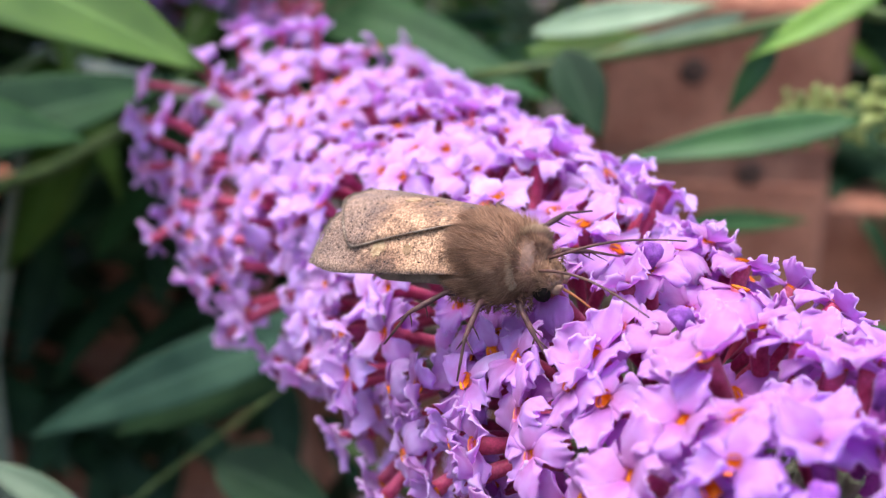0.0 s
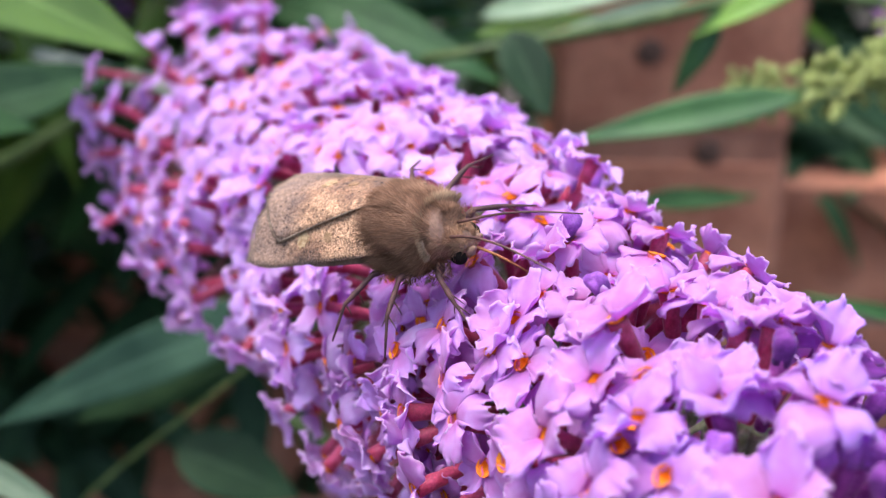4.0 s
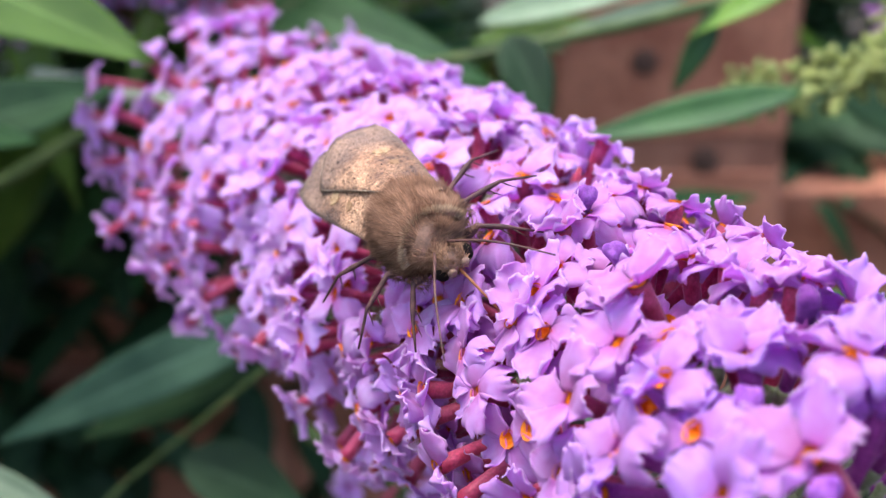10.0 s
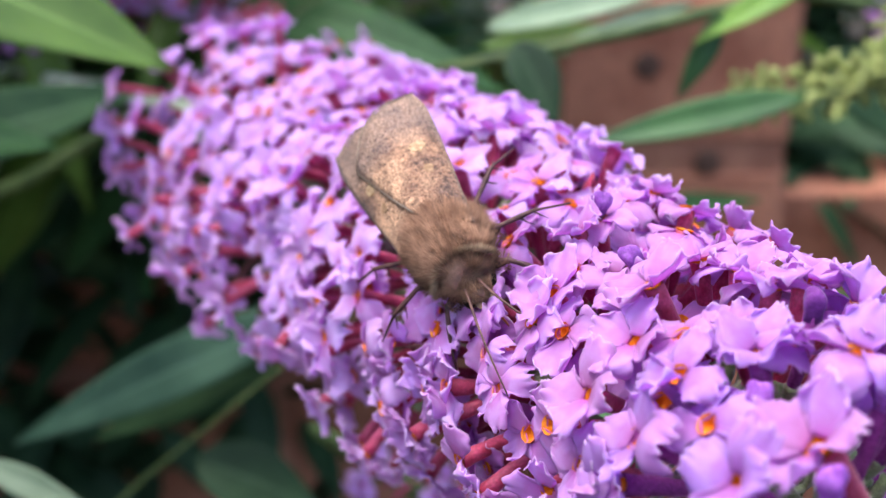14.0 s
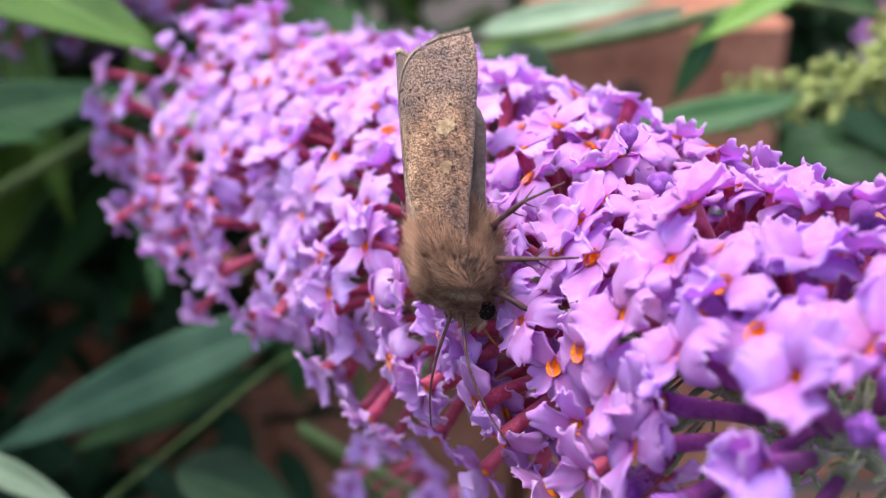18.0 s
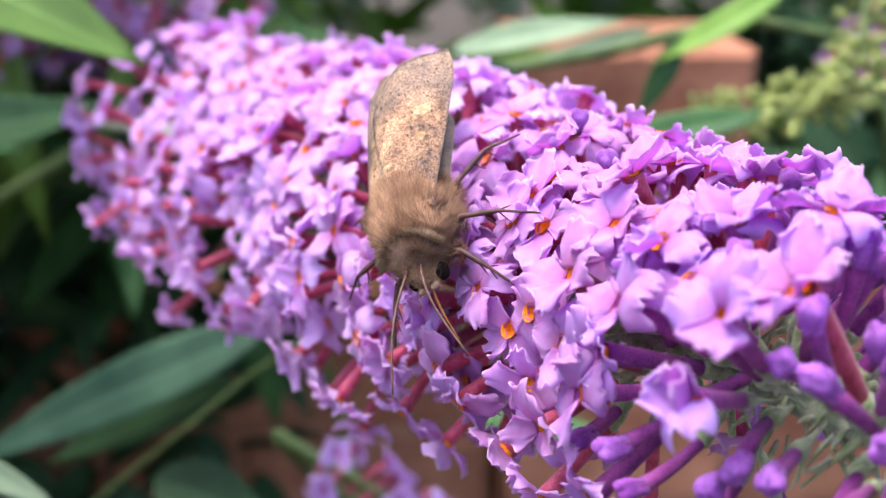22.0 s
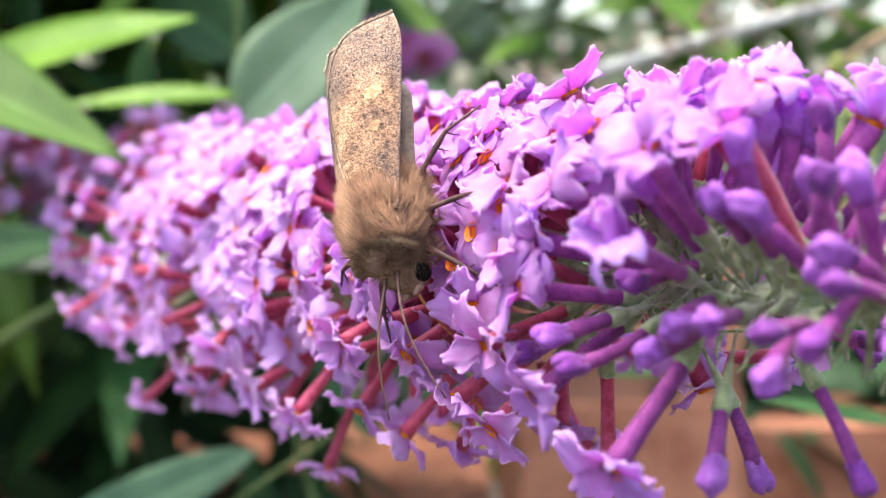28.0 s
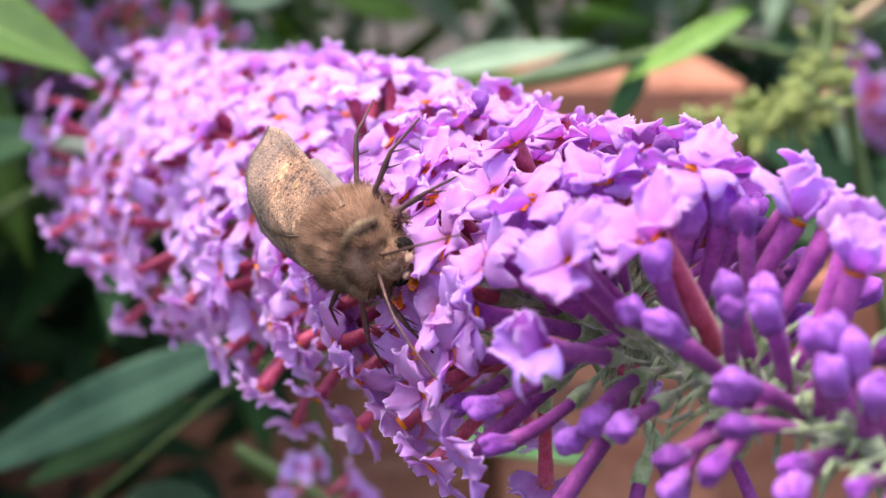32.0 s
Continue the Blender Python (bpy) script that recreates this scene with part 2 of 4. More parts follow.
def sheet(rows, thick):
    """A thin solid from a grid of points: rows[i][j]. Verts, faces."""
    nu, nv = len(rows), len(rows[0])
    top = [Vector(p) for r in rows for p in r]
    normals = []
    for i in range(nu):
        for j in range(nv):
            du = Vector(rows[min(i + 1, nu - 1)][j]) - Vector(rows[max(i - 1, 0)][j])
            dv = Vector(rows[i][min(j + 1, nv - 1)]) - Vector(rows[i][max(j - 1, 0)])
            nrm = dv.cross(du)
            normals.append(nrm.normalized() if nrm.length > 1e-12 else Vector((0, 0, 1)))
    verts = top + [p - nrm * thick for p, nrm in zip(top, normals)]
    faces, o = [], nu * nv
    for i in range(nu - 1):
        for j in range(nv - 1):
            a, b, c, d = i * nv + j, i * nv + j + 1, (i + 1) * nv + j + 1, (i + 1) * nv + j
            faces += [(a, b, c, d), (o + d, o + c, o + b, o + a)]
    rim = [j for j in range(nv)] + [i * nv + nv - 1 for i in range(1, nu)] + [(nu - 1) * nv + j for j in range(nv - 2, -1, -1)] + [i * nv for i in range(nu - 2, 0, -1)]
    for a, b in zip(rim, rim[1:] + rim[:1]):
        faces.append((b, a, o + a, o + b))
    return verts, faces


def joined(pieces):
    """Several (verts, faces) as one."""
    verts, faces = [], []
    for v, f in pieces:
        o = len(verts)
        verts += list(v)
        faces += [tuple(i + o for i in q) for q in f]
    return verts, faces


# ---- ground and wall ----
def build_ground():
    n, half = 40, 60.0
    verts, faces = [], []
    for i in range(n + 1):
        for j in range(n + 1):
            x = half * ((2 * i / n - 1) ** 3)
            y = half * ((2 * j / n - 1) ** 3)
            verts.append((x, y, 0.03 * noise.noise(Vector((x * 2, y * 2, 0)))))
    for i in range(n):
        for j in range(n):
            a = i * (n + 1) + j
            faces.append((a, a + n + 1, a + n + 2, a + 1))
    tagged(new("ground", mesh_from("ground", verts, faces, M_SOIL)), "bare dark garden soil under the shrub", "ground", kind="structure")


build_ground()

FACE = 42.0  # the wall's front face, cm from the moth's place


def box_piece(x0, x1, y0, y1, z0, z1, b, seed):
    """A worn brick: a box in cm with chamfered front edges and slightly uneven corners."""
    rnd = random.Random(seed)
    j = lambda: rnd.uniform(-0.12, 0.12)
    ring = lambda y, i: [(x0 + i + j(), y, z0 + i + j()), (x1 - i + j(), y, z0 + i + j()), (x1 - i + j(), y, z1 - i + j()), (x0 + i + j(), y, z1 - i + j())]
    verts = [tuple(c * C for c in p) for p in ring(y0, b) + ring(y0 + b, 0) + ring(y1, 0)]
    faces = [(0, 1, 2, 3)]
    for k in range(2):
        for q in range(4):
            a, c = 4 * k + q, 4 * k + (q + 1) % 4
            faces.append((c, a, a + 4, c + 4))
    faces.append((11, 10, 9, 8))
    return verts, faces


BRICK_MESHES = {}


def brick_mesh(w, seed):
    key = (round(w, 1), seed % 4)
    if key not in BRICK_MESHES:
        v, f = box_piece(0, w, 0, 9.5, 0, 6.5, 0.35, 31 * key[1] + int(w))
        BRICK_MESHES[key] = mesh_from("brick", v, f, M_BRICK, smooth=False)
    return BRICK_MESHES[key]


def build_wall(name, label, x0, x1, front, top, fine_from, header=False, mortar=None, recess=0.5):
    core = joined([box_piece(x0 + 0.3, x1 - 0.3, front + recess, front + 10.4, -5, top - 0.6, 0.1, 5)])
    wall = tagged(new(name, mesh_from(name, *core, mortar or M_MORTAR, smooth=False)), label, "wall", kind="structure")
    z, row, rest = top - 6.5, 0, []
    while z > 0:
        pitch = 11.25 if header else 22.5
        x = x0 - (0 if header else (row % 2) * 11.25)
        n = 0
        while x < x1 - 2:
            a, b = max(x, x0), min(x + pitch - 1.0, x1)
            if b - a > 2:
                if z >= fine_from:
                    ob = part("brick", brick_mesh(b - a, row * 3 + n), wall, pose(a * C, front * C, z * C))
                else:
                    v, f = box_piece(a, b, front, front + 9.5, z, z + 6.5, 0.35, row * 17 + n)
                    rest.append((v, f))
            x += pitch
            n += 1
        z -= 7.5
        row += 1
    if rest:
        tagged(part("lower_bricks", mesh_from("lower_bricks", *joined(rest), M_BRICK, smooth=False), wall), kind="stuff")


# ---- the flower spike ----
AXIS_AT, AXIS_WAY = Vector((1.30, 0.0, 109.13)), Vector((-0.3917, 0.9143, -0.1037)).normalized()
SIDE = AXIS_WAY.cross(Vector((0, 0, 1))).normalized()
RISE = SIDE.cross(AXIS_WAY)


def spike_radius(s):
    if s < -2.0:
        return max(0.2, 1.28 * (s + 5.8) / 3.8)
    return 1.467 + 0.094 * s


def on_spike(s, deg, lift=0.0):
    """A place (cm) on the spike's skin and the way out from the stem there."""
    out = SIDE * math.cos(radians(deg)) + RISE * math.sin(radians(deg))
    sink = 0.07 * max(0.0, s - 5) * max(0.0, math.sin(radians(deg))) ** 2
    return AXIS_AT + AXIS_WAY * s + out * (spike_radius(s) + lift - sink), out


def facing(place, way, spin=0.0, size=1.0):
    """A pose in metres: local +z along way, at place in cm."""
    q = Vector(way).to_track_quat("Z", "Y").to_matrix().to_4x4()
    return Matrix.Translation(Vector(place) * C) @ q @ pose(0, 0, 0, 0, 0, spin) @ Matrix.Scale(size, 4)


def petal_piece(seed, length=0.31, width=0.335, nu=13, nv=26):
    """One broad blunt satiny lobe with a scalloped rim, growing from the throat along +x. Verts, faces, along."""
    rnd = random.Random(seed)
    cup, curl, ph, amp = rnd.uniform(-0.04, 0.09), rnd.uniform(-0.05, 0.17), rnd.uniform(0, 6.3), rnd.uniform(0.012, 0.028)
    skew, trough, slim = rnd.uniform(-0.04, 0.04), rnd.uniform(-0.10, 0.12), rnd.uniform(0.86, 1.1)
    notch, blunt = rnd.uniform(0.0, 0.10), rnd.uniform(2.0, 2.8)
    rim_wave = [(rnd.uniform(0.3, 1.0) * a, rnd.uniform(0, 6.3), k) for k, a in ((2.5, 0.014), (5, 0.017), (9, 0.020), (14, 0.013))]
    rows = []
    for i in range(nu):
        u = i / (nu - 1)
        swell = 0.38 + 0.62 * math.sin(0.5 * math.pi * min(1.0, u / 0.66)) ** 1.3
        w = width * slim * swell * (1.0 if u < 0.66 else math.sqrt(1 - 0.45 * ((u - 0.66) / 0.34) ** 2))
        row = []
        for j in range(nv):
            v = 2 * j / (nv - 1) - 1
            rim = max(abs(v) ** 4, u ** 5)
            crinkle = sum(a * math.sin(k * (1.6 * v + 1.1 * u) + q) for a, q, k in rim_wave)
            reach = length * (u - 0.40 * u * u * abs(v) ** blunt - notch * u ** 6 * max(0.0, 1 - 3 * abs(v)))
            x = 0.045 + reach + u ** 5 * (1 - 0.7 * abs(v) ** 4) * crinkle
            y = v * w / 2 + skew * u * u + abs(v) ** 4 * (1 - 0.7 * u ** 5) * crinkle * (1 if v > 0 else -1)
            z = cup * u - curl * u ** 3 + trough * u * v * v
            z += amp * (0.3 + rim) * math.sin(4.2 * v + 3 * u + ph) * u
            z += rim * 1.1 * sum(a * math.sin((0.7 * k + 1) * (1.9 * v + u) - 2 * q) for a, q, k in rim_wave[:3])
            row.append((x * C, y * C, z * C))
        rows.append(row)
    verts, faces = sheet(rows, 0.008 * C)
    al = [0.78 * (i / (nu - 1)) + 0.22 * max(abs(2 * j / (nv - 1) - 1) ** 5, (i / (nu - 1)) ** 8) for i in range(nu) for j in range(nv)]
    return verts, faces, al + al


TUBE = [(0.035, -0.02), (0.06, 0.05), (0.055, 0.3), (0.06, 0.6), (0.07, 0.82), (0.078, 0.93), (0.062, 0.935), (0.04, 0.86)]
CALYX = [(0.012, -0.50), (0.014, -0.25), (0.034, -0.06), (0.062, 0.03), (0.068, 0.15), (0.058, 0.18)]
PETALS = [petal_piece(100 + k) for k in range(24)]
PETALS_FAR = [petal_piece(100 + k, nu=6, nv=8) for k in range(24)]
PETAL_MESHES = [mesh_from("petal", *p[:2], M_PETAL, along=p[2]) for p in PETALS]
PETAL_OLD_MESHES = [mesh_from("petal", *p[:2], M_PETAL_OLD, along=p[2]) for p in PETALS]
PETAL_YOUNG_MESHES = [mesh_from("petal", *p[:2], M_PETAL_YOUNG, along=p[2]) for p in PETALS]
TUBES = [lathe(TUBE, 10, bend) for bend in (0.0, 0.06, 0.12)]
TUBE_MESHES = [mesh_from("floret", *t, M_TUBE) for t in TUBES]
TUBE_YOUNG_MESHES = [mesh_from("floret", *t, M_TUBE_YOUNG) for t in TUBES]
CALYX_MESH = mesh_from("calyx", *lathe(CALYX, 8), M_CALYX)
THROAT = lathe([(0.076, 0.022), (0.056, -0.004), (0.042, -0.04), (0.012, -0.06)], 10, closed=False)
THROAT_MESH = mesh_from("throat", *THROAT, M_THROAT)


def bud_head(seed):
    """The knobbed, four-lobed head of a closed bud, from z = 0."""
    verts, faces = lathe([(0.066, -0.05), (0.072, 0.01), (0.083, 0.06), (0.090, 0.11), (0.080, 0.155), (0.05, 0.182), (0.014, 0.186)], 16)
    turn = random.Random(seed).uniform(0, 6)
    lobed = []
    for x, y, z in verts:
        f = 0.98 + 0.30 * (abs(math.cos(2 * math.atan2(y, x) + turn)) - 0.5) + 0.16 * noise.noise(Vector((x, y, z)) * 9 / C + Vector((seed, 0, 0)))
        lobed.append((x * f + 0.12 * z * math.cos(turn), y * f + 0.12 * z * math.sin(turn), z * (1 + 0.12 * math.cos(2 * math.atan2(y, x) - turn))))
    return lobed, faces


BUD_TUBES = [(k, bend, mesh_from("flower_bud", *lathe([(0.028, 0.0), (0.046, 0.05), (0.049, 0.2 * k), (0.053, 0.4 * k), (0.059, 0.6 * k), (0.066, 0.8 * k)], 12, bend), M_TUBE_YOUNG)) for k, bend in ((0.75, 0.06), (0.9, 0.14), (1.0, -0.10), (1.1, 0.18))]
LILAC_HEADS = [mesh_from("bud_head", *bud_head(k + 5), M_BUD_LILAC) for k in range(3)]
BUD_HEADS = [mesh_from("bud_head", *bud_head(k), M_BUD) for k in range(3)]


def lobe_spin(way, lobe):
    """The turn round its own stalk that brings one lobe to the angle lobe, counted from the stem's direction."""
    m = Vector(way).to_track_quat("Z", "Y").to_matrix()
    x = (AXIS_WAY - way * AXIS_WAY.dot(way)).normalized()
    want = x * math.cos(radians(lobe)) + way.cross(x) * math.sin(radians(lobe))
    return math.degrees(math.atan2(want.dot(m.col[1]), want.dot(m.col[0])))


def add_floret(spike, rnd, s, deg, lift=0.0, lean=(0.0, 0.0), young=False, size=1.0, lobe=None, flare=None, red=False, wild=1.0, girth=1.0):
    """One open floret whose mouth lies on the spike's skin."""
    place, out = on_spike(s, deg, lift)
    around = AXIS_WAY.cross(out)
    way = (out - AXIS_WAY * (0.10 + lean[0]) + around * lean[1]).normalized()
    spin = rnd.uniform(0, 90) if lobe is None else lobe_spin(way, lobe)
    k = rnd.randrange(3)
    long = rnd.uniform(0.95, 1.05) * size
    bend = (0.0, 0.06, 0.12)[k]
    m = facing(place - way * 0.93 * long, way, spin, long) @ Matrix.Diagonal((girth, girth, 1, 1))
    tube = part("floret", (TUBE_YOUNG_MESHES if young and not red else TUBE_MESHES)[k], spike, m)
    top = pose(bend * C, 0, 0.93 * C, 0, bend * 120, 0) @ Matrix.Diagonal((1 / girth, 1 / girth, 1, 1))
    part("calyx", CALYX_MESH, tube)
    part("throat", THROAT_MESH, tube, top)
    flare = rnd.uniform(-22, 12) if flare is None else flare
    for q in range(4):
        mesh = (PETAL_YOUNG_MESHES if young else PETAL_OLD_MESHES if s > 2.4 + rnd.uniform(-1.5, 1.5) else PETAL_MESHES)[rnd.randrange(len(PETALS))]
        part("petal", mesh, tube, top @ petal_turn(rnd, q, flare, wild))


def petal_turn(rnd, q, flare, wild=1.0):
    g = lambda a: rnd.uniform(-a, a) * wild
    return pose(0, 0, 0, 0, 0, 90 * q + g(9)) @ pose(0, 0, 0, g(16), flare + g(16), 0) @ Matrix.Scale(rnd.uniform(0.88, 1.12), 4)


# open florets that can be told apart: along the stem (cm), round it (degrees), lift off the skin (cm), turn of one lobe (degrees)
FAR_FLORETS = [(14.51, 104, 0, 20), (13.59, 82, 0, 20), (12.06, 172, 0.1, 20), (11.58, 153, 0.15, 20), (11.34, 133, 0, 20), (11.3, 52, 0.09, 45), (10.93, 83, 0, 20),
    (10.12, 113, 0, 45), (9.99, 157, 0, 20), (9.92, 174, 0.1, 20), (9.29, -162, 0.1, 20), (8.55, 58, 0.13, 45), (8.47, 131, 0, 45), (8.45, 164, 0, 20),
    (8.35, 115, 0, 45), (8.15, 176, 0, 20), (7.68, 89, 0, 20), (7.14, 153, 0, 39), (7.14, -143, 0.1, 20), (7.1, 132, 0, 20), (7.05, 176, 0, 20), (6.94, 105, 0, 20),
    (6.86, -168, 0.1, 20), (6.84, 61, 0.11, 20)]
MIDDLE_FLORETS = [(5.55, 130, 0, 61), (5.42, 142, 0, 35), (4.89, 57, 0.08, 20), (4.86, 81, 0, 20), (4.66, 174, 0, 20), (4.51, 160, 0, 4), (4.5, -148, 0.1, 20),
    (4.32, 148, 0, 80), (4.3, 140, 0, 85), (4.16, 58, 0.18, 20), (3.79, -139, 0.1, 20), (3.73, 169, 0, 12), (3.59, 84, 0, 20), (3.43, 177, 0.05, 20), (3.25, 147, 0, 53),
    (3.09, 107, 0, 13), (3.04, 101, 0, 6), (2.95, 157, 0, 58), (2.73, 58, 0.23, 20), (2.67, 172, 0, 54), (2.14, 164, 0, 64), (2.09, 95, 0, 20)]
MOTH_FLORETS = [(1.82, -166, 0, 20), (1.72, 112, 0, 5), (1.4, 168, 0, 77), (1.39, 154, 0, 80), (1.3, 77, 0, 20), (1.29, 117, 0, 51), (1.02, 136, 0, 83),
    (0.98, 166, 0, 31), (0.93, 94, 0, 45), (0.84, 104, 0, 15), (0.71, -178, 0, 82), (0.69, 102, 0, 42), (0.58, 72, 0, 20), (0.56, 150, 0, 21), (0.33, 126, 0, 14),
    (0.26, 136, 0, 9), (0.24, 156, 0, 39)]
TIP_FLORETS = [(-1.62, 108, 0.0, 20), (-1.8, 132, 0.04, 50), (-0.07, 133, 0, 30), (-0.12, 112, 0, 10), (-0.25, 85, 0, 20), (-0.37, 159, 0, 6), (-0.5, 83, 0, 20), (-0.58, 110, 0.1, 25), (-0.79, 125, 0, 16),
    (-0.79, 144, 0, 18), (-0.84, 81, 0, 20), (-0.94, 163, 0, 6), (-1.06, 116, 0, 14), (-1.1, 75, 0.1, 20), (-1.38, 128, 0.1, 22), (-1.54, 147, 0.1, 0),
    (-2.03, 91, 0.07, 22), (0.88, 47, 0.1, 20), (0.43, 47, 0.2, 50), (-0.2, 52, 0.15, 30), (-0.75, 60, 0.12, 10),
    (-1.3, 66, 0.1, 60), (-1.8, 75, 0.05, 35)]
UNDER_FLORETS = [(-0.61, -169, 0, 3), (0.54, -168, 0, 72), (2.35, -170, 0, 67), (1.74, -131, 0, 20), (7.02, -148, 0, 20), (-2.07, -145, 0.25, 20), (4.52, -143, 0.2, 20),
    (4.44, -115, 0.33, 20), (9.96, -137, 0.2, 20), (-1.4, 159, 0, 25), (-1.27, 173, 0, 19), (0.08, -151, 0, 20), (-1.38, -160, 0.1, 30),
    (2.32, -140, 0, 20), (-0.48, -146, 0.1, 20), (3.31, -143, 0.2, 20), (3.72, -174, 0.1, 20), (2.06, -160, 0, 20),
    (-1.43, 102, -0.05, 20)]
# half-open florets with folded lobes near the tip, without the turn
HALF_OPEN = [(-2.31, 162, 0.2), (-2.33, 142, 0.40), (-2.23, 62, 0.05), (-2.73, 62, 0.05), (-2.64, 74, 0.0), (-3.36, 84, 0.05), (-3.09, 66, 0.05)]
TOLD_BUDS = [(1.16, 96, 0.30), (0.2, 94, 0.14), (-1.72, 123, -0.05), (-1.95, 125, 0.1), (-2.16, 108, 0.0), (-2.28, -127, 0.15), (-1.52, -78, 0)]
# closed buds round the tip, the same numbers
TIP_BUDS = [(-2.81, 136, 0.29), (-2.87, -164, 0.05), (-4.07, 135, 0.0), (-2.18, -158, 0.0), (-2.85, 145, 0.03), (-3.02, 149, 0.06), (-3.07, 160, -0.22), (-3.40, 137, 0.0), (-2.58, 140, 0.05), (-2.23, 148, 0.12), (-2.29, 79, -0.05), (-2.33, 87, 0.03), (-2.96, 112, -0.12),
    (-3.13, 102, 0.0), (-3.38, 108, 0.02), (-3.63, 109, 0.0), (-3.57, 95, 0.02), (-3.72, 120, 0.0), (-3.81, 139, 0.0), (-3.91, 115, 0.0), (-1.56, -174, 0.08), (-2.63, -176, 0.0), (-2.26, 177, -0.1), (-3.75, -155, 0.0)]


def build_spike():
    rnd = random.Random(7)
    pts = [(AXIS_AT + AXIS_WAY * s + Vector((0, 0, -0.0))) * C for s in (-5.6, -5, -4, -2, 0, 3, 6, 9, 12, 14)]
    pts += [(AXIS_AT + AXIS_WAY * 20) * C, Vector((-14, 27, 106)) * C, Vector((-20, 34, 92)) * C, Vector((-22, 36, 0)) * C]
    rad = [r * C for r in (0.03, 0.05, 0.08, 0.1, 0.12, 0.14, 0.15, 0.16, 0.17, 0.18, 0.2, 0.22, 0.3, 0.5)]
    spike = tagged(new("flower_spike", mesh_from("flower_spike", *tube_along(pts, rad, 8), M_RACHIS)),
                   "lilac butterfly-bush flower spike with purple buds at its tip", "flower")
    taken = []

    def free(s, deg, gap):
        p, _ = on_spike(s, deg)
        if any((p - q).length < gap for q in taken):
            return False
        taken.append(p)
        return True

    for s, deg, lift, lobe in FAR_FLORETS + MIDDLE_FLORETS + MOTH_FLORETS + TIP_FLORETS + UNDER_FLORETS:
        if free(s, deg, 0.22):
            young = s < -1.25
            add_floret(spike, rnd, s, deg, lift + rnd.uniform(0.0, 0.08), (rnd.uniform(-.15, .12), rnd.uniform(-.15, .15)), young=young, size=1.0 + (0.06 if young or s > 6 else 0),
                       lobe=lobe, flare=rnd.uniform(-26, -8) if s < -0.6 else rnd.uniform(-14, 10), wild=1.2 if young else 0.8)
    free(-2.61, 119, 0)
    add_floret(spike, rnd, -2.61, 119, 0.11, (0.12, 0), red=True, size=1.22, lobe=20, flare=-22, wild=1.3, girth=1.3)
    for s, deg, lift in HALF_OPEN:
        free(s, deg, 0)
        add_floret(spike, rnd, s, deg, lift, (rnd.uniform(0.15, 0.45), rnd.uniform(-.1, .1)), young=True, size=rnd.uniform(1.0, 1.12), flare=rnd.uniform(-64, -44), wild=1.5)
    for s, deg, lift in TOLD_BUDS + TIP_BUDS:
        free(s, deg, 0)
    # the rest of the near side, a little deeper among them
    count, tries = 0, 0
    while count < 430 and tries < 14000:
        tries += 1
        s, deg = rnd.uniform(-1.2, 8.5), rnd.uniform(5, 265)
        if s < -0.6 and (deg > 150 or deg < 45):
            continue
        if deg > 235 and s > 5:
            continue
        gap = 0.8 if deg > 205 else 0.52 if deg > 175 and s > 2 else 0.36 if deg < 75 else 0.34 if s < 2.6 else 0.40
        if free(s, deg, gap):
            deep = (-0.12, 0.16) if deg < 75 else (-0.42, 0.10) if s > 3.5 else (-0.42, -0.06)
            add_floret(spike, rnd, s, deg, rnd.uniform(*deep), (rnd.uniform(-.45, .35), rnd.uniform(-.4, .4)), young=s < -1.0, size=rnd.uniform(0.9, 1.02) + (0.08 if s > 3 else 0), wild=1.2)
            count += 1
    # florets farther along and behind, massed into three meshes
    petals, tubes, throats, along = [], [], [], []
    count, tries = 0, 0
    while count < 380 and tries < 9000:
        tries += 1
        s, deg = rnd.uniform(-1.0, 13.2), rnd.uniform(0, 360)
        if s < 7.0 and 0 < deg < 265 or (205 < deg < 330 and s > 5) or (s > 12.4 and rnd.random() < 0.4):
            continue
        if not free(s, deg, 0.5 if deg < 200 else 1.1 if deg < 330 else 0.7):
            continue
        count += 1
        place, out = on_spike(s, deg, rnd.uniform(-0.45, 0.35))
        way = (out - AXIS_WAY * rnd.uniform(-0.4, 0.5) + AXIS_WAY.cross(out) * rnd.uniform(-0.4, 0.4)).normalized()
        m = facing(place - way * 0.93, way, rnd.uniform(0, 90), rnd.uniform(0.9, 1.05))
        v, f = TUBES[0]
        tubes.append(([m @ Vector(p) for p in v], f))
        top = m @ pose(0, 0, 0.93 * C)
        flare = rnd.uniform(-34, 14)
        throats.append(([top @ Vector(p) for p in THROAT[0]], THROAT[1]))
        for q in range(4):
            mm = top @ petal_turn(rnd, q, flare)
            v, f, al = PETALS_FAR[rnd.randrange(len(PETALS_FAR))]
            petals.append(([mm @ Vector(p) for p in v], f))
            along += al
    tagged(part("massed_petals", mesh_from("massed_petals", *joined(petals), M_PETAL_FAR, along=along), spike), kind="stuff")
    tagged(part("massed_tubes", mesh_from("massed_tubes", *joined(tubes), M_TUBE), spike), kind="stuff")
    tagged(part("massed_throats", mesh_from("massed_throats", *joined(throats), M_THROAT), spike), kind="stuff")
    # closed buds that stand among the open florets
    for s, deg, lift in TOLD_BUDS + TIP_BUDS:
        place, out = on_spike(s, deg, lift)
        way = (out - AXIS_WAY * (rnd.uniform(0, 0.25) if s > -1 else rnd.uniform(0.3, 0.6))).normalized()
        k, bend, mesh = BUD_TUBES[rnd.randrange(4)]
        bud = part("flower_bud", mesh, spike, facing(place - way * 0.95 * k, way, rnd.uniform(0, 360), 0.98))
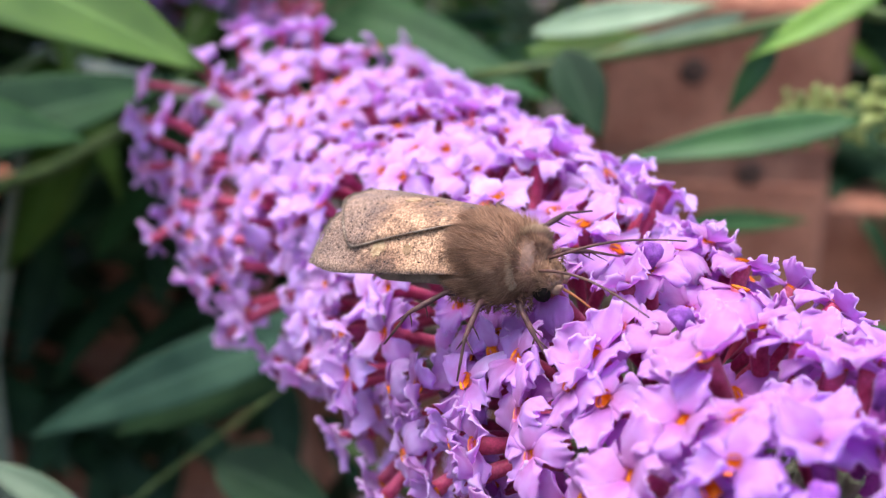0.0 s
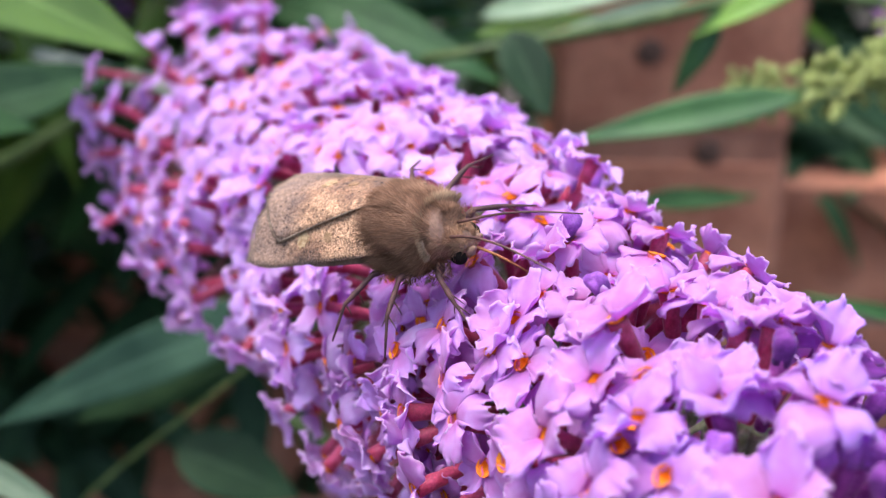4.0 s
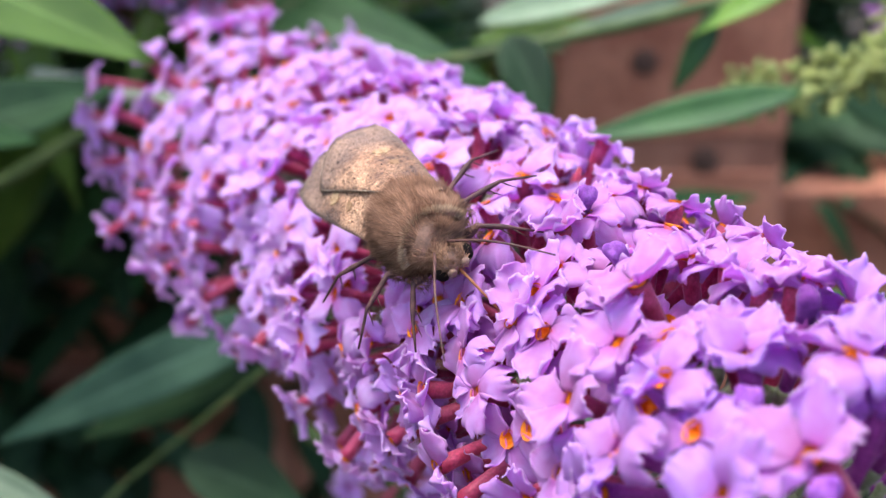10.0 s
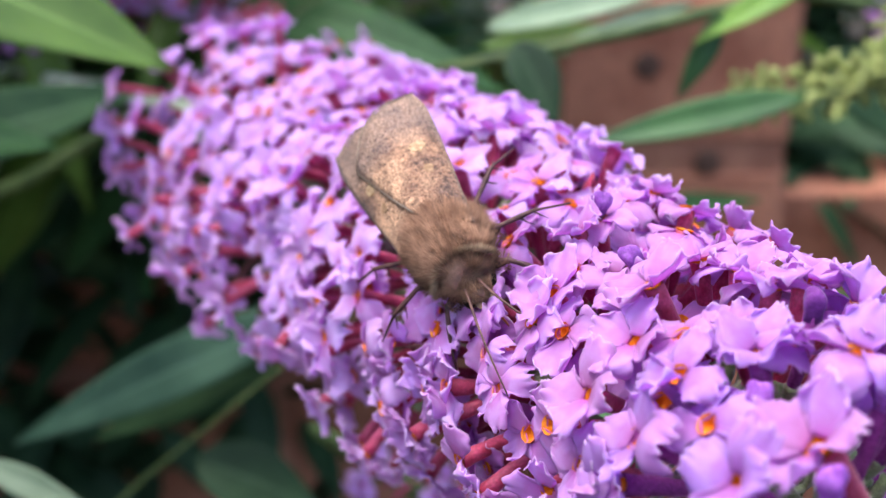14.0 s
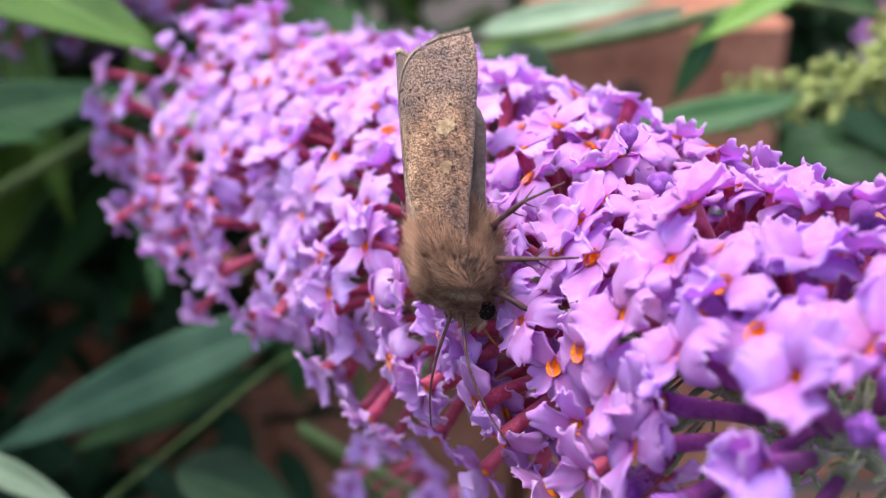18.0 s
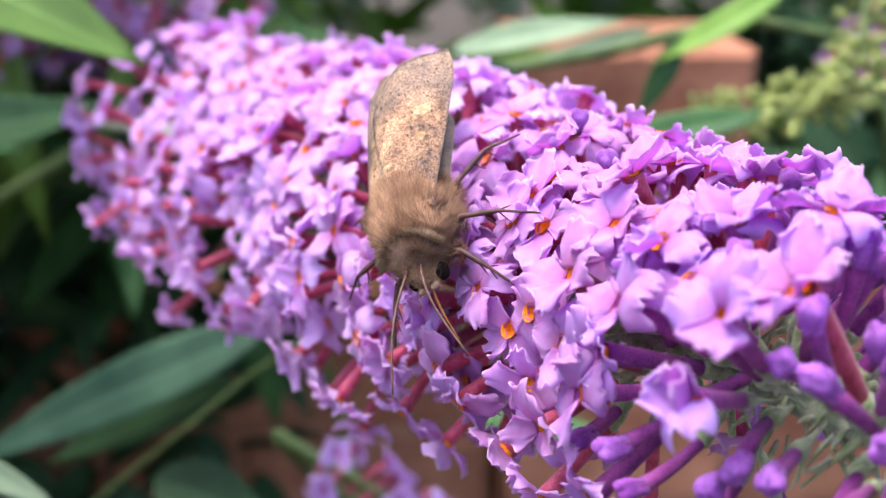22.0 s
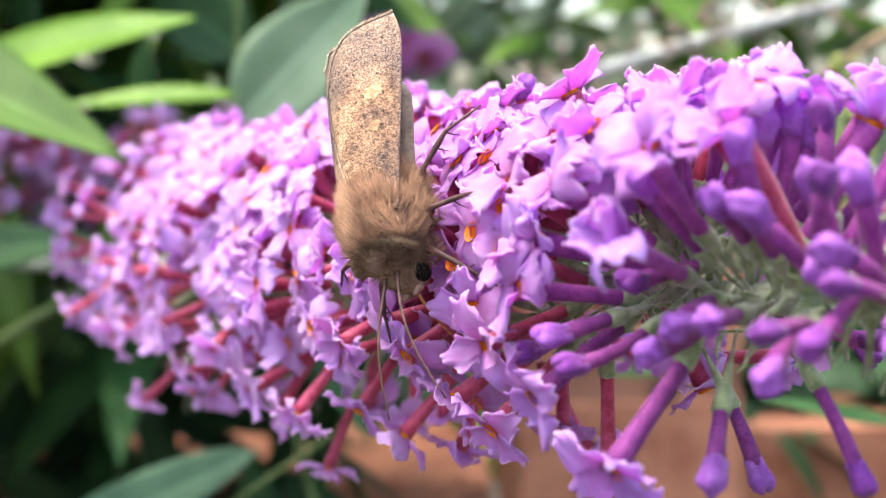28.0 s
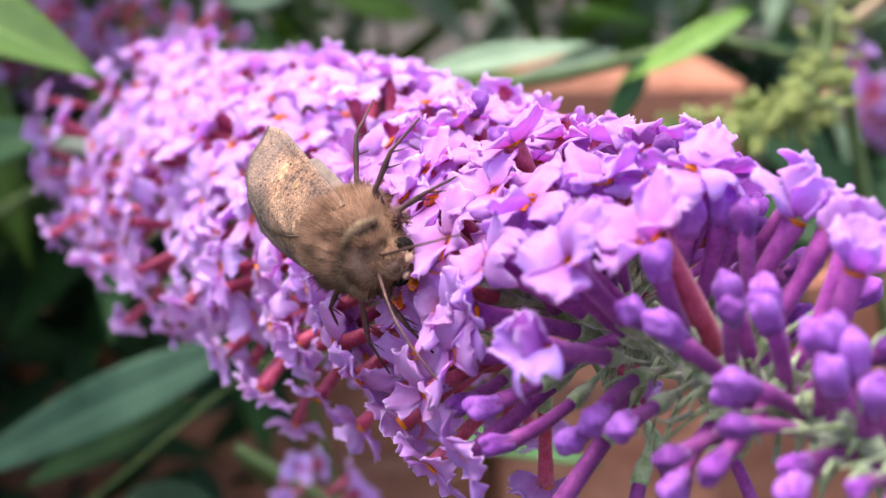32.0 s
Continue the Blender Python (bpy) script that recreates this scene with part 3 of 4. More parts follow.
        part("bud_head", LILAC_HEADS[rnd.randrange(3)], bud, pose(bend * C, 0, 0.79 * k * C, 0, bend * 150, 0) @ Matrix.Scale(1.0 if s < -1 else 0.92, 4))
        part("calyx", CALYX_MESH, bud)
    # closed buds towards the tip
    count, tries = 0, 0
    while count < 120 and tries < 9000:
        tries += 1
        s, deg = rnd.uniform(-5.4, -0.6), rnd.uniform(0, 360)
        if s > -1.3 and 60 < deg < 190:
            continue
        if not free(s, deg, 1.0 if 205 < deg < 345 else 0.30 if s < -3 else 0.38):
            continue
        place, out = on_spike(s, deg, rnd.uniform(-0.25, 0.2))
        way = (out - AXIS_WAY * rnd.uniform(0.05, 0.65) + AXIS_WAY.cross(out) * rnd.uniform(-0.3, 0.3)).normalized()
        size = (1.0 if s > -2.8 else max(0.3, 1.0 + (s + 2.8) * 0.3)) * rnd.uniform(0.85, 1.05)
        k, bend, mesh = BUD_TUBES[rnd.randrange(4)]
        bud = part("flower_bud", mesh, spike, facing(place - way * 0.95 * size, way, rnd.uniform(0, 360), size))
        part("bud_head", BUD_HEADS[rnd.randrange(3)], bud, pose(bend * C, 0, 0.79 * k * C, 0, bend * 150, 0))
        part("calyx", CALYX_MESH, bud)
        count += 1
    # narrow pale bracts among the bud stalks
    for k in range(70):
        s, deg = rnd.uniform(-4.6, -0.9), rnd.uniform(70, 230)
        out = on_spike(s, deg)[1]
        base = AXIS_AT + AXIS_WAY * s + out * rnd.uniform(0.05, 0.35)
        way = (out - AXIS_WAY * rnd.uniform(0.2, 0.9) + AXIS_WAY.cross(out) * rnd.uniform(-.6, .6)).normalized() * rnd.uniform(0.22, 0.45)
        curl = AXIS_WAY.cross(out) * rnd.uniform(-0.08, 0.08)
        v, f = tube_along([base * C, (base + way * 0.4 + curl) * C, (base + way * 0.8 + curl) * C, (base + way) * C], [0.016 * C, 0.022 * C, 0.012 * C, 0.003 * C], 5)
        part("bract", mesh_from("bract", v, f, M_CALYX), spike)
    # a few withered florets among the open ones
    shrivel = mesh_from("withered_floret", *lathe([(0.03, -0.3), (0.05, 0.0), (0.045, 0.4), (0.07, 0.62), (0.10, 0.75), (0.05, 0.86)], 7, 0.1), M_DRY)
    for k in range(26):
        s, deg = rnd.uniform(2.0, 12.0), rnd.uniform(60, 230)
        place, out = on_spike(s, deg, rnd.uniform(-0.5, -0.2))
        way = (out + Vector((rnd.uniform(-.4, .4), rnd.uniform(-.4, .4), rnd.uniform(-.4, .4)))).normalized()
        part("withered_floret", shrivel, spike, facing(place - way * 0.8, way, rnd.uniform(0, 360), rnd.uniform(0.8, 1.1)))
    # short side stalks that carry the florets
    for k in range(90):
        s, deg = -5.2 + 18.5 * k / 90, k * 137.5
        place, out = on_spike(s, deg)
        base = AXIS_AT + AXIS_WAY * s
        end = base + (out * max(0.12, spike_radius(s) - 0.95) - AXIS_WAY * 0.25)
        v, f = tube_along([base * C, (base * 0.5 + end * 0.5 + AXIS_WAY * 0.06) * C, end * C], [0.04 * C, 0.028 * C, 0.03 * C], 6)
        part("side_stalk", mesh_from("side_stalk", v, f, M_CALYX), spike)
    return spike


flower_spike = build_spike()


# ---- the moth ----
def moth_materials():
    m, n, l, b = node_material("moth_wing_brown")
    big = rough_noise(n, l, 260, 5)
    speck = rough_noise(n, l, 2300, 2)
    streak = rough_noise(n, l, 1300, 3, (1.0, 0.10, 1.0))
    scales = rough_noise(n, l, 6500, 1)
    ramp = add_ramp(n, [(0.36, (0.125, 0.074, 0.054)), (0.48, (0.235, 0.130, 0.078)), (0.62, (0.42, 0.25, 0.148))])
    l.new(big.outputs["Fac"], ramp.inputs[0])
    dots = add_ramp(n, [(0.36, (0.35, 0.33, 0.33)), (0.44, (1, 1, 1)), (0.56, (1, 1, 1)), (0.66, (1.5, 1.48, 1.45))])
    l.new(speck.outputs["Fac"], dots.inputs[0])
    col = mix_rgb(n, l, ramp.outputs[0], dots.outputs[0], 0.8, "MULTIPLY")
    dust = add_ramp(n, [(0.38, (0.40, 0.38, 0.37)), (0.50, (1, 1, 1)), (0.62, (1.6, 1.62, 1.66))])
    l.new(scales.outputs["Fac"], dust.inputs[0])
    col = mix_rgb(n, l, col, dust.outputs[0], 0.65, "MULTIPLY")
    fibre = add_ramp(n, [(0.36, (0.66, 0.63, 0.62)), (0.48, (1, 1, 1)), (0.66, (1.15, 1.1, 1.05))])
    l.new(streak.outputs["Fac"], fibre.inputs[0])
    col = mix_rgb(n, l, col, fibre.outputs[0], 0.8, "MULTIPLY")
    at = n.new("ShaderNodeAttribute")
    at.attribute_name = "along"
    outer = n.new("ShaderNodeMapRange")
    outer.inputs[1].default_value, outer.inputs[2].default_value = 0.62, 0.82
    outer.inputs[3].default_value, outer.inputs[4].default_value = 0.0, 0.6
    l.new(at.outputs["Fac"], outer.inputs[0])
    grey = mix_rgb(n, l, (0.225, 0.160, 0.130), dust.outputs[0], 0.9, "MULTIPLY")
    col = mix_rgb(n, l, col, grey, outer.outputs[0])
    finish(n, l, b, col, 0.72, scales.outputs["Fac"], 0.9, 0.00016, sheen=0.08, spec=0.22)
    return m


def fur_material(name, dark, light):
    m, n, l, b = node_material(name)
    big = rough_noise(n, l, 350, 4)
    ramp = add_ramp(n, [(0.38, dark), (0.62, light)])
    l.new(big.outputs["Fac"], ramp.inputs[0])
    hair = add_ramp(n, [(0.0, (0.72, 0.70, 0.68)), (0.5, (1, 1, 1)), (1.0, (1.45, 1.42, 1.36))])
    l.new(n.new("ShaderNodeNewGeometry").outputs["Random Per Island"], hair.inputs[0])
    col = mix_rgb(n, l, ramp.outputs[0], hair.outputs[0], 1.0, "MULTIPLY")
    finish(n, l, b, col, 0.7, spec=0.2, thin=0.3)
    return m


M_WING = moth_materials()
M_HAIR = fur_material("moth_fur_hairs", (0.19, 0.10, 0.063), (0.39, 0.228, 0.150))
M_HAIR_TAWNY = fur_material("moth_collar_hairs", (0.23, 0.125, 0.075), (0.46, 0.285, 0.18))
M_WING_PALE = plain_material("moth_hindwing_buff", (0.12, 0.078, 0.055), (0.25, 0.17, 0.12), 500, 0.7, sheen=0.3)
M_FUR = plain_material("moth_fur_brown", (0.17, 0.095, 0.062), (0.34, 0.205, 0.138), 420, 0.85, sheen=0.1)
M_MARK = plain_material("moth_mark_straw", (0.33, 0.205, 0.105), (0.54, 0.38, 0.21), 2600, 0.8, lo=0.38, hi=0.62)
M_LEG = plain_material("moth_leg_dark_brown", (0.045, 0.016, 0.016), (0.12, 0.050, 0.042), 1500, 0.6)
M_ANTENNA = plain_material("moth_antenna_brown", (0.07, 0.028, 0.024), (0.16, 0.075, 0.056), 900, 0.6)
M_HAIR_PALE = fur_material("moth_collar_rim_hairs", (0.27, 0.175, 0.105), (0.46, 0.32, 0.21))
M_MARK_DULL = plain_material("moth_mark_dull_straw", (0.26, 0.15, 0.075), (0.38, 0.24, 0.13), 2600, 0.8, lo=0.38, hi=0.62)
M_FRINGE_GREY = fur_material("moth_fringe_grey", (0.24, 0.175, 0.135), (0.44, 0.35, 0.275))
M_FLECK = plain_material("moth_fleck_dark", (0.03, 0.018, 0.014), (0.07, 0.042, 0.032), 3000, 0.8)
M_TONGUE = plain_material("moth_proboscis_amber", (0.30, 0.10, 0.03), (0.45, 0.18, 0.06), 1500, 0.5)
M_EYE = plain_material("moth_eye_black", (0.006, 0.005, 0.004), (0.018, 0.013, 0.010), 900, 0.85, spec=0.08)


def ellipsoid(cx, cy, cz, rx, ry, rz, nu=14, nv=20, rough=0.0, seed=0):
    verts, faces = [], []
    for i in range(nu + 1):
        a = math.pi * i / nu
        for j in range(nv):
            q = 2 * math.pi * j / nv
            d = Vector((math.sin(a) * math.cos(q), math.cos(a), math.sin(a) * math.sin(q)))
            k = 1 + rough * noise.noise(d * 4 + Vector((seed, 0, 0)))
            verts.append(((cx + rx * d.x * k) * C, (cy + ry * d.y * k) * C, (cz + rz * d.z * k) * C))
    for i in range(nu):
        for j in range(nv):
            a, b = i * nv + j, i * nv + (j + 1) % nv
            faces.append((a, b, b + nv, a + nv))
    return verts, faces


def fur_on(cx, cy, cz, rx, ry, rz, count, long, seed, back=0.7, low=-0.5):
    """Fine tapering hairs that lie backwards over an ellipsoid."""
    rnd = random.Random(seed)
    verts, faces = [], []
    while count:
        d = Vector((rnd.gauss(0, 1), rnd.gauss(0, 1), rnd.gauss(0, 1))).normalized()
        if d.z < low:
            continue
        count -= 1
        p = Vector((cx + rx * d.x, cy + ry * d.y, cz + rz * d.z))
        out = Vector((d.x / rx, d.y / ry, d.z / rz)).normalized()
        way = (out * 0.55 + Vector((rnd.uniform(-.3, .3), -back + rnd.uniform(-.25, .25), rnd.uniform(-.2, .2))) + noise.noise_vector(p * 7) * 0.8).normalized()
        side = way.cross(out).normalized() * 0.0042
        ln = long * rnd.uniform(0.5, 1.5)
        o = len(verts)
        verts += [tuple((p - side) * C), tuple((p + side) * C), tuple((p + out * 0.008) * C), tuple((p + way * ln) * C)]
        faces += [(o, o + 1, o + 3), (o + 1, o + 2, o + 3), (o + 2, o, o + 3)]
    return verts, faces


def wing_point(side, u, v, lift):
    """A place on a folded forewing in cm; u runs from root to outer edge, v from inner edge to leading edge."""
    x_out = 0.33 + 0.20 * math.sin(1.25 * u) - 0.05 * (max(0, u - 0.82) / 0.18) ** 2
    x_in = 0.04 - 0.40 * min(u, 0.86) ** 0.85 + 0.13 * (max(0, u - 0.84) / 0.16) ** 2
    x = x_in + (x_out - x_in) * v
    y = (-0.66 - 1.22 * u) * (1 - v) + (-0.45 - 1.66 * u) * v - 0.07 * u ** 3 * math.sin(math.pi * v)
    z = 0.37 - 0.15 * u + lift - 0.62 * (math.sqrt(x * x + 0.02) - 0.14) + 0.006 * math.sin(11 * v + 2 * u) * u
    return Vector((side * x, y, z - 0.05 * (1 - u) ** 3))


def forewing(side, lift):
    """One forewing, folded roof-like over the back; side +1 is the moth's right. Verts, faces, along."""
    nu, nv = 24, 15
    rnd = random.Random(60 + side)
    rows = [[tuple(wing_point(side, i / (nu - 1) + (rnd.uniform(-0.010, 0.010) if i == nu - 1 else 0), j / (nv - 1), lift) * C) for j in range(nv)] for i in range(nu)]
    verts, faces = sheet(rows, -0.014 * C * side)
    al = [max(i / (nu - 1), 0.8 * (j / (nv - 1)) ** 6) for i in range(nu) for j in range(nv)]
    return verts, faces, al + al


def wing_fringe(side, lift):
    """Short scales standing out along the outer edge and round the inner corner."""
    rnd = random.Random(70 + side)
    verts, faces = [], []
    for k in range(900):
        q = rnd.random()
        u, v = (1.0, q * 2.5) if q < 0.40 else (1.0 - (q - 0.40) * 1.45, 0.0)
        v = min(v, 1.0)
        p = wing_point(side, u, v, lift)
        inside = wing_point(side, u - 0.06, v + (0.05 if v < 0.5 else -0.02), lift)
        way = (p - inside).normalized() + Vector((rnd.uniform(-.3, .3), rnd.uniform(-.3, .3), rnd.uniform(-.1, .25)))
        across = way.cross(Vector((0, 0, 1))).normalized() * 0.007
        o = len(verts)
        verts += [tuple((p - across) * C), tuple((p + across) * C), tuple((p + Vector((0, 0, 0.008))) * C), tuple((p + way * rnd.uniform(0.015, 0.04)) * C)]
        faces += [(o, o + 1, o + 3), (o + 1, o + 2, o + 3), (o + 2, o, o + 3)]
    return verts, faces


def dark_dot(side, lift, u, v, size):
    """One small dark fleck of scales on the wing."""
    ring = [wing_point(side, u + size * 0.9 * math.cos(a), v + size * 1.1 * math.sin(a), lift + 0.006) * C for a in (0, 1.05, 2.1, 3.14, 4.2, 5.25)]
    low = [p - Vector((0, 0, 0.012 * C)) for p in ring]
    return [tuple(p) for p in ring + low], [(0, 1, 2, 3, 4, 5)] + [((k + 1) % 6, k, 6 + k, 6 + (k + 1) % 6) for k in range(6)]


def mark_on_wing(side, lift, u0, v0, du, dv, seed):
    """A flat patch of pale scales, ragged and a little waisted, with a small thickness."""
    rnd = random.Random(seed)
    n = 26
    ring, mid = [], wing_point(side, u0, v0, lift + 0.007) * C
    for k in range(n):
        a = 2 * math.pi * k / n
        r = rnd.uniform(0.72, 1.12) * (1 - 0.28 * max(0, math.cos(a)) ** 3)
        ring.append(wing_point(side, u0 + du * math.cos(a) * r, v0 + dv * math.sin(a) * r, lift + 0.007) * C)
    low = [p - Vector((0, 0, 0.02 * C)) for p in ring]
    faces = [(k, (k + 1) % n, n) for k in range(n)] + [((k + 1) % n, k, n + 1 + k, n + 1 + (k + 1) % n) for k in range(n)]
    return [tuple(p) for p in ring + [mid] + low], faces


MOVING = []  # legs and antennae: part, root (cm), how far they swing (degrees)


def collar_crest(count, seed, rows, long):
    """Upright scales in an arched ridge behind the head."""
    rnd = random.Random(seed)
    verts, faces = [], []
    for k in range(count):
        a = radians(rnd.uniform(-78, 78))
        out = Vector((math.sin(a), 0, math.cos(a)))
        p = Vector((0, -0.24 - 0.05 * math.cos(2 * a) - rnd.uniform(0, rows), 0.03)) + Vector((out.x * 0.265, 0, out.z * 0.225))
        way = (out * 0.8 + Vector((rnd.uniform(-.25, .25), rnd.uniform(-0.15, .6), rnd.uniform(-.15, .15)))).normalized()
        across = way.cross(Vector((0, 1, 0))).normalized() * 0.008
        ln = long * rnd.uniform(0.8, 1.15)
        o = len(verts)
        verts += [tuple((p - across) * C), tuple((p + across) * C), tuple((p + Vector((0, 0.01, 0))) * C), tuple((p + way * ln) * C)]
        faces += [(o, o + 1, o + 3), (o + 1, o + 2, o + 3), (o + 2, o, o + 3)]
    return verts, faces


def build_moth():
    moth = tagged(new("moth"), "brown furry moth with square pale wing marks feeding on the florets", "moth")
    moth.empty_display_size = 0.01
    head = part("head", mesh_from("head", *ellipsoid(0, -0.11, -0.06, 0.135, 0.13, 0.125, rough=0.12), M_FUR), moth)
    part("fur", mesh_from("fur", *fur_on(0, -0.11, -0.06, 0.135, 0.13, 0.125, 2400, 0.055, 3, 0.5, -0.8), M_HAIR_TAWNY), head)
    for sx in (-1, 1):
        part("eye", mesh_from("eye", *ellipsoid(sx * 0.125, -0.09, -0.10, 0.06, 0.075, 0.08, 14, 18), M_EYE), head, label="dull black eye")
        palp = [Vector((sx * 0.05, -0.07, -0.12)), Vector((sx * 0.065, 0.01, -0.10)), Vector((sx * 0.06, 0.07, -0.05))]
        part("palp", mesh_from("palp", *tube_along([p * C for p in palp], [0.035 * C, 0.04 * C, 0.015 * C], 8), M_FUR), head)
    tongue = [Vector((0.0, -0.04 + 0.42 * q, -0.13 - 0.34 * q ** 1.6)) for q in [k / 8 for k in range(9)]]
    part("proboscis", mesh_from("proboscis", *tube_along([p * C for p in tongue], [(0.014 - 0.008 * k / 8) * C for k in range(9)], 6), M_TONGUE), head, label="thin amber proboscis")
    thorax = part("thorax", mesh_from("thorax", *ellipsoid(0, -0.53, 0.03, 0.34, 0.42, 0.32, rough=0.1, seed=4), M_FUR), moth)
    part("fur", mesh_from("fur", *fur_on(0, -0.53, 0.03, 0.34, 0.42, 0.32, 15000, 0.115, 5, 0.8), M_HAIR), thorax)
    part("collar", mesh_from("collar", *ellipsoid(0, -0.27, 0.02, 0.25, 0.13, 0.21, rough=0.15, seed=9), M_FUR), thorax, label="raised tawny fur collar")
    part("fur", mesh_from("fur", *fur_on(0, -0.27, 0.02, 0.25, 0.13, 0.21, 5200, 0.06, 16, 0.45, -0.5), M_HAIR_TAWNY), thorax)
    part("fur", mesh_from("fur", *collar_crest(1500, 6, 0.06, 0.05), M_HAIR_TAWNY), thorax)
    part("collar_edge", mesh_from("collar_edge", *collar_crest(900, 8, 0.02, 0.085), M_HAIR_PALE), thorax, label="pale rim of the fur collar")
    abdomen = part("abdomen", mesh_from("abdomen", *ellipsoid(0, -1.16, 0.0, 0.22, 0.60, 0.18, rough=0.06, seed=2), M_FUR), moth)
    part("fur", mesh_from("fur", *fur_on(0, -1.16, 0.0, 0.22, 0.60, 0.18, 1800, 0.06, 15, 1.1, -1.0), M_HAIR), abdomen)
    for side, lift in ((-1, 0.03), (1, 0.0)):
        v, f, al = forewing(side, lift)
        wing = part("forewing", mesh_from("forewing", v, f, M_WING, along=al), moth)
        part("wing_mark", mesh_from("wing_mark", *mark_on_wing(side, lift, 0.615, 0.725, 0.050, 0.105, 8 + side), M_MARK, smooth=False), wing, label="pale straw kidney mark")
        part("wing_mark", mesh_from("wing_mark", *mark_on_wing(side, lift, 0.43, 0.71, 0.036, 0.068, 11 + side), M_MARK_DULL, smooth=False), wing, label="pale straw round mark")
        part("outer_fringe", mesh_from("outer_fringe", *wing_fringe(side, lift), M_FRINGE_GREY), wing, label="grey scale fringe round the wing tip")
        flecks = random.Random(90 + side)
        spots = [(0.80 + 0.03 * math.sin(9 * k), 0.10 + 0.095 * k) for k in range(9)] + [(flecks.uniform(0.2, 0.9), flecks.uniform(0.1, 0.9)) for _ in range(26)]
        part("fleck_pattern", mesh_from("fleck_pattern", *joined([dark_dot(side, lift, u, v, flecks.uniform(0.004, 0.010)) for u, v in spots]), M_FLECK, smooth=False), wing, label="small dark flecks across the wing")
        rows = []
        for i in range(9):
            u = i / 8
            row = []
            for j in range(5):
                w = j / 4
                reach = (0.25 + 0.12 * u) * (1 if u < 0.7 else 1 - 0.4 * ((u - 0.7) / 0.3) ** 2)
                row.append((side * (0.04 + reach * w) * C, (-0.75 - 0.92 * u - 0.05 * math.sin(7 * w + 3 * u)) * C, (0.12 - 0.20 * w + 0.012 * math.sin(14 * w + 5 * u)) * C))
            rows.append(row)
        part("hindwing", mesh_from("hindwing", *sheet(rows, 0.01 * C * side), M_WING_PALE), moth, label="pale buff hindwing under the forewing")
        # legs: fore, mid, hind
        for joints in (((0.14, -0.28, -0.14), (0.34, -0.18, -0.10), (0.50, -0.02, -0.22), (0.64, 0.14, -0.36)),
                       ((0.18, -0.46, -0.14), (0.44, -0.44, -0.02), (0.74, -0.40, -0.08), (1.00, -0.36, -0.26)),
                       ((0.18, -0.64, -0.14), (0.42, -0.76, -0.03), (0.70, -0.92, -0.06), (0.94, -1.04, -0.24))):
            a, k, t, e = [Vector((side * x, y, z)) for x, y, z in joints]
            line = [a, a.lerp(k, 0.5), a.lerp(k, 0.92), k, k.lerp(t, 0.12), k.lerp(t, 0.6), t, t.lerp(e, 0.15), t.lerp(e, 0.6), e]
            pieces = [tube_along([p * C for p in line], [r * C for r in (0.040, 0.046, 0.030, 0.022, 0.020, 0.024, 0.016, 0.012, 0.011, 0.007)], 8)]
            for q, turn in ((0.55, 1), (0.97, 1), (0.97, -1)):
                p = k.lerp(t, q)
                pieces.append(tube_along([p * C, (p + (t - k) * 0.12 + Vector((0, 0.05 * turn, -0.05))) * C, (p + (t - k) * 0.22 + Vector((0, 0.08 * turn, -0.08))) * C], [0.008 * C, 0.006 * C, 0.002 * C], 5))
            leg = part("leg", mesh_from("leg", *joined(pieces), M_LEG), moth)
            MOVING.append((leg, a, 7.0 * side))
            part("fur", mesh_from("fur", *fur_on(*a.lerp(k, 0.55), 0.09, 0.09, 0.06, 220, 0.06, int(50 + 40 * joints[0][1]), 0.3, -1.0), M_HAIR), leg)
        ant = [Vector((side * (0.07 + 0.34 * q ** 1.2), -0.09 + 0.98 * q, 0.08 - 0.02 * q + 0.10 * math.sin(math.pi * q))) * C for q in [k / 11 for k in range(12)]]
        feeler = part("antenna", mesh_from("antenna", *tube_along(ant, [(0.014 - 0.008 * k / 11) * C for k in range(12)], 6), M_ANTENNA), moth)
        MOVING.append((feeler, Vector((side * 0.07, -0.09, 0.08)), 11.0 * side))
    return moth


moth = build_moth()


# ---- leaves, stems and other flowers round about ----
def leaf_piece(length, width, bend=0.15, fold=0.12, twist=0.0, nu=12, nv=6, seed=1, wave=0.02):
    """A lance-shaped leaf along +x, in cm. Verts, faces, along (0 on the midrib)."""
    rnd = random.Random(seed)
    rows, al = [], []
    for i in range(nu):
        u = i / (nu - 1)
        w = width / 2 * max(0.03, (math.sin(math.pi * u ** 0.72) ** 0.9 if 0 < u < 1 else 0.03))
        row = []
        for j in range(nv + 1):
            v = 2 * j / nv - 1
            y = v * w
            z = fold * abs(v) * w * 2 + wave * math.sin(9 * u + 3 * v + seed) * abs(v)
            a = radians(twist) * u
            y, z = y * math.cos(a) - z * math.sin(a), y * math.sin(a) + z * math.cos(a)
            row.append((length * u * (1 - 0.2 * bend * u) * C, y * C, (z - bend * length * u * u) * C))
            al.append(abs(v))
        rows.append(row)
    verts, faces = sheet(rows, 0.025 * C)
    return verts, faces, al + al


def leaf_pose(base, tip, up=(0, 0, 1)):
    base, tip = Vector(base), Vector(tip)
    x = (tip - base).normalized()
    z = Vector(up)
    z = (z - x * z.dot(x)).normalized()
    y = z.cross(x)
    m = Matrix((x, y, z)).transposed().to_4x4()
    m.translation = base * C
    return m


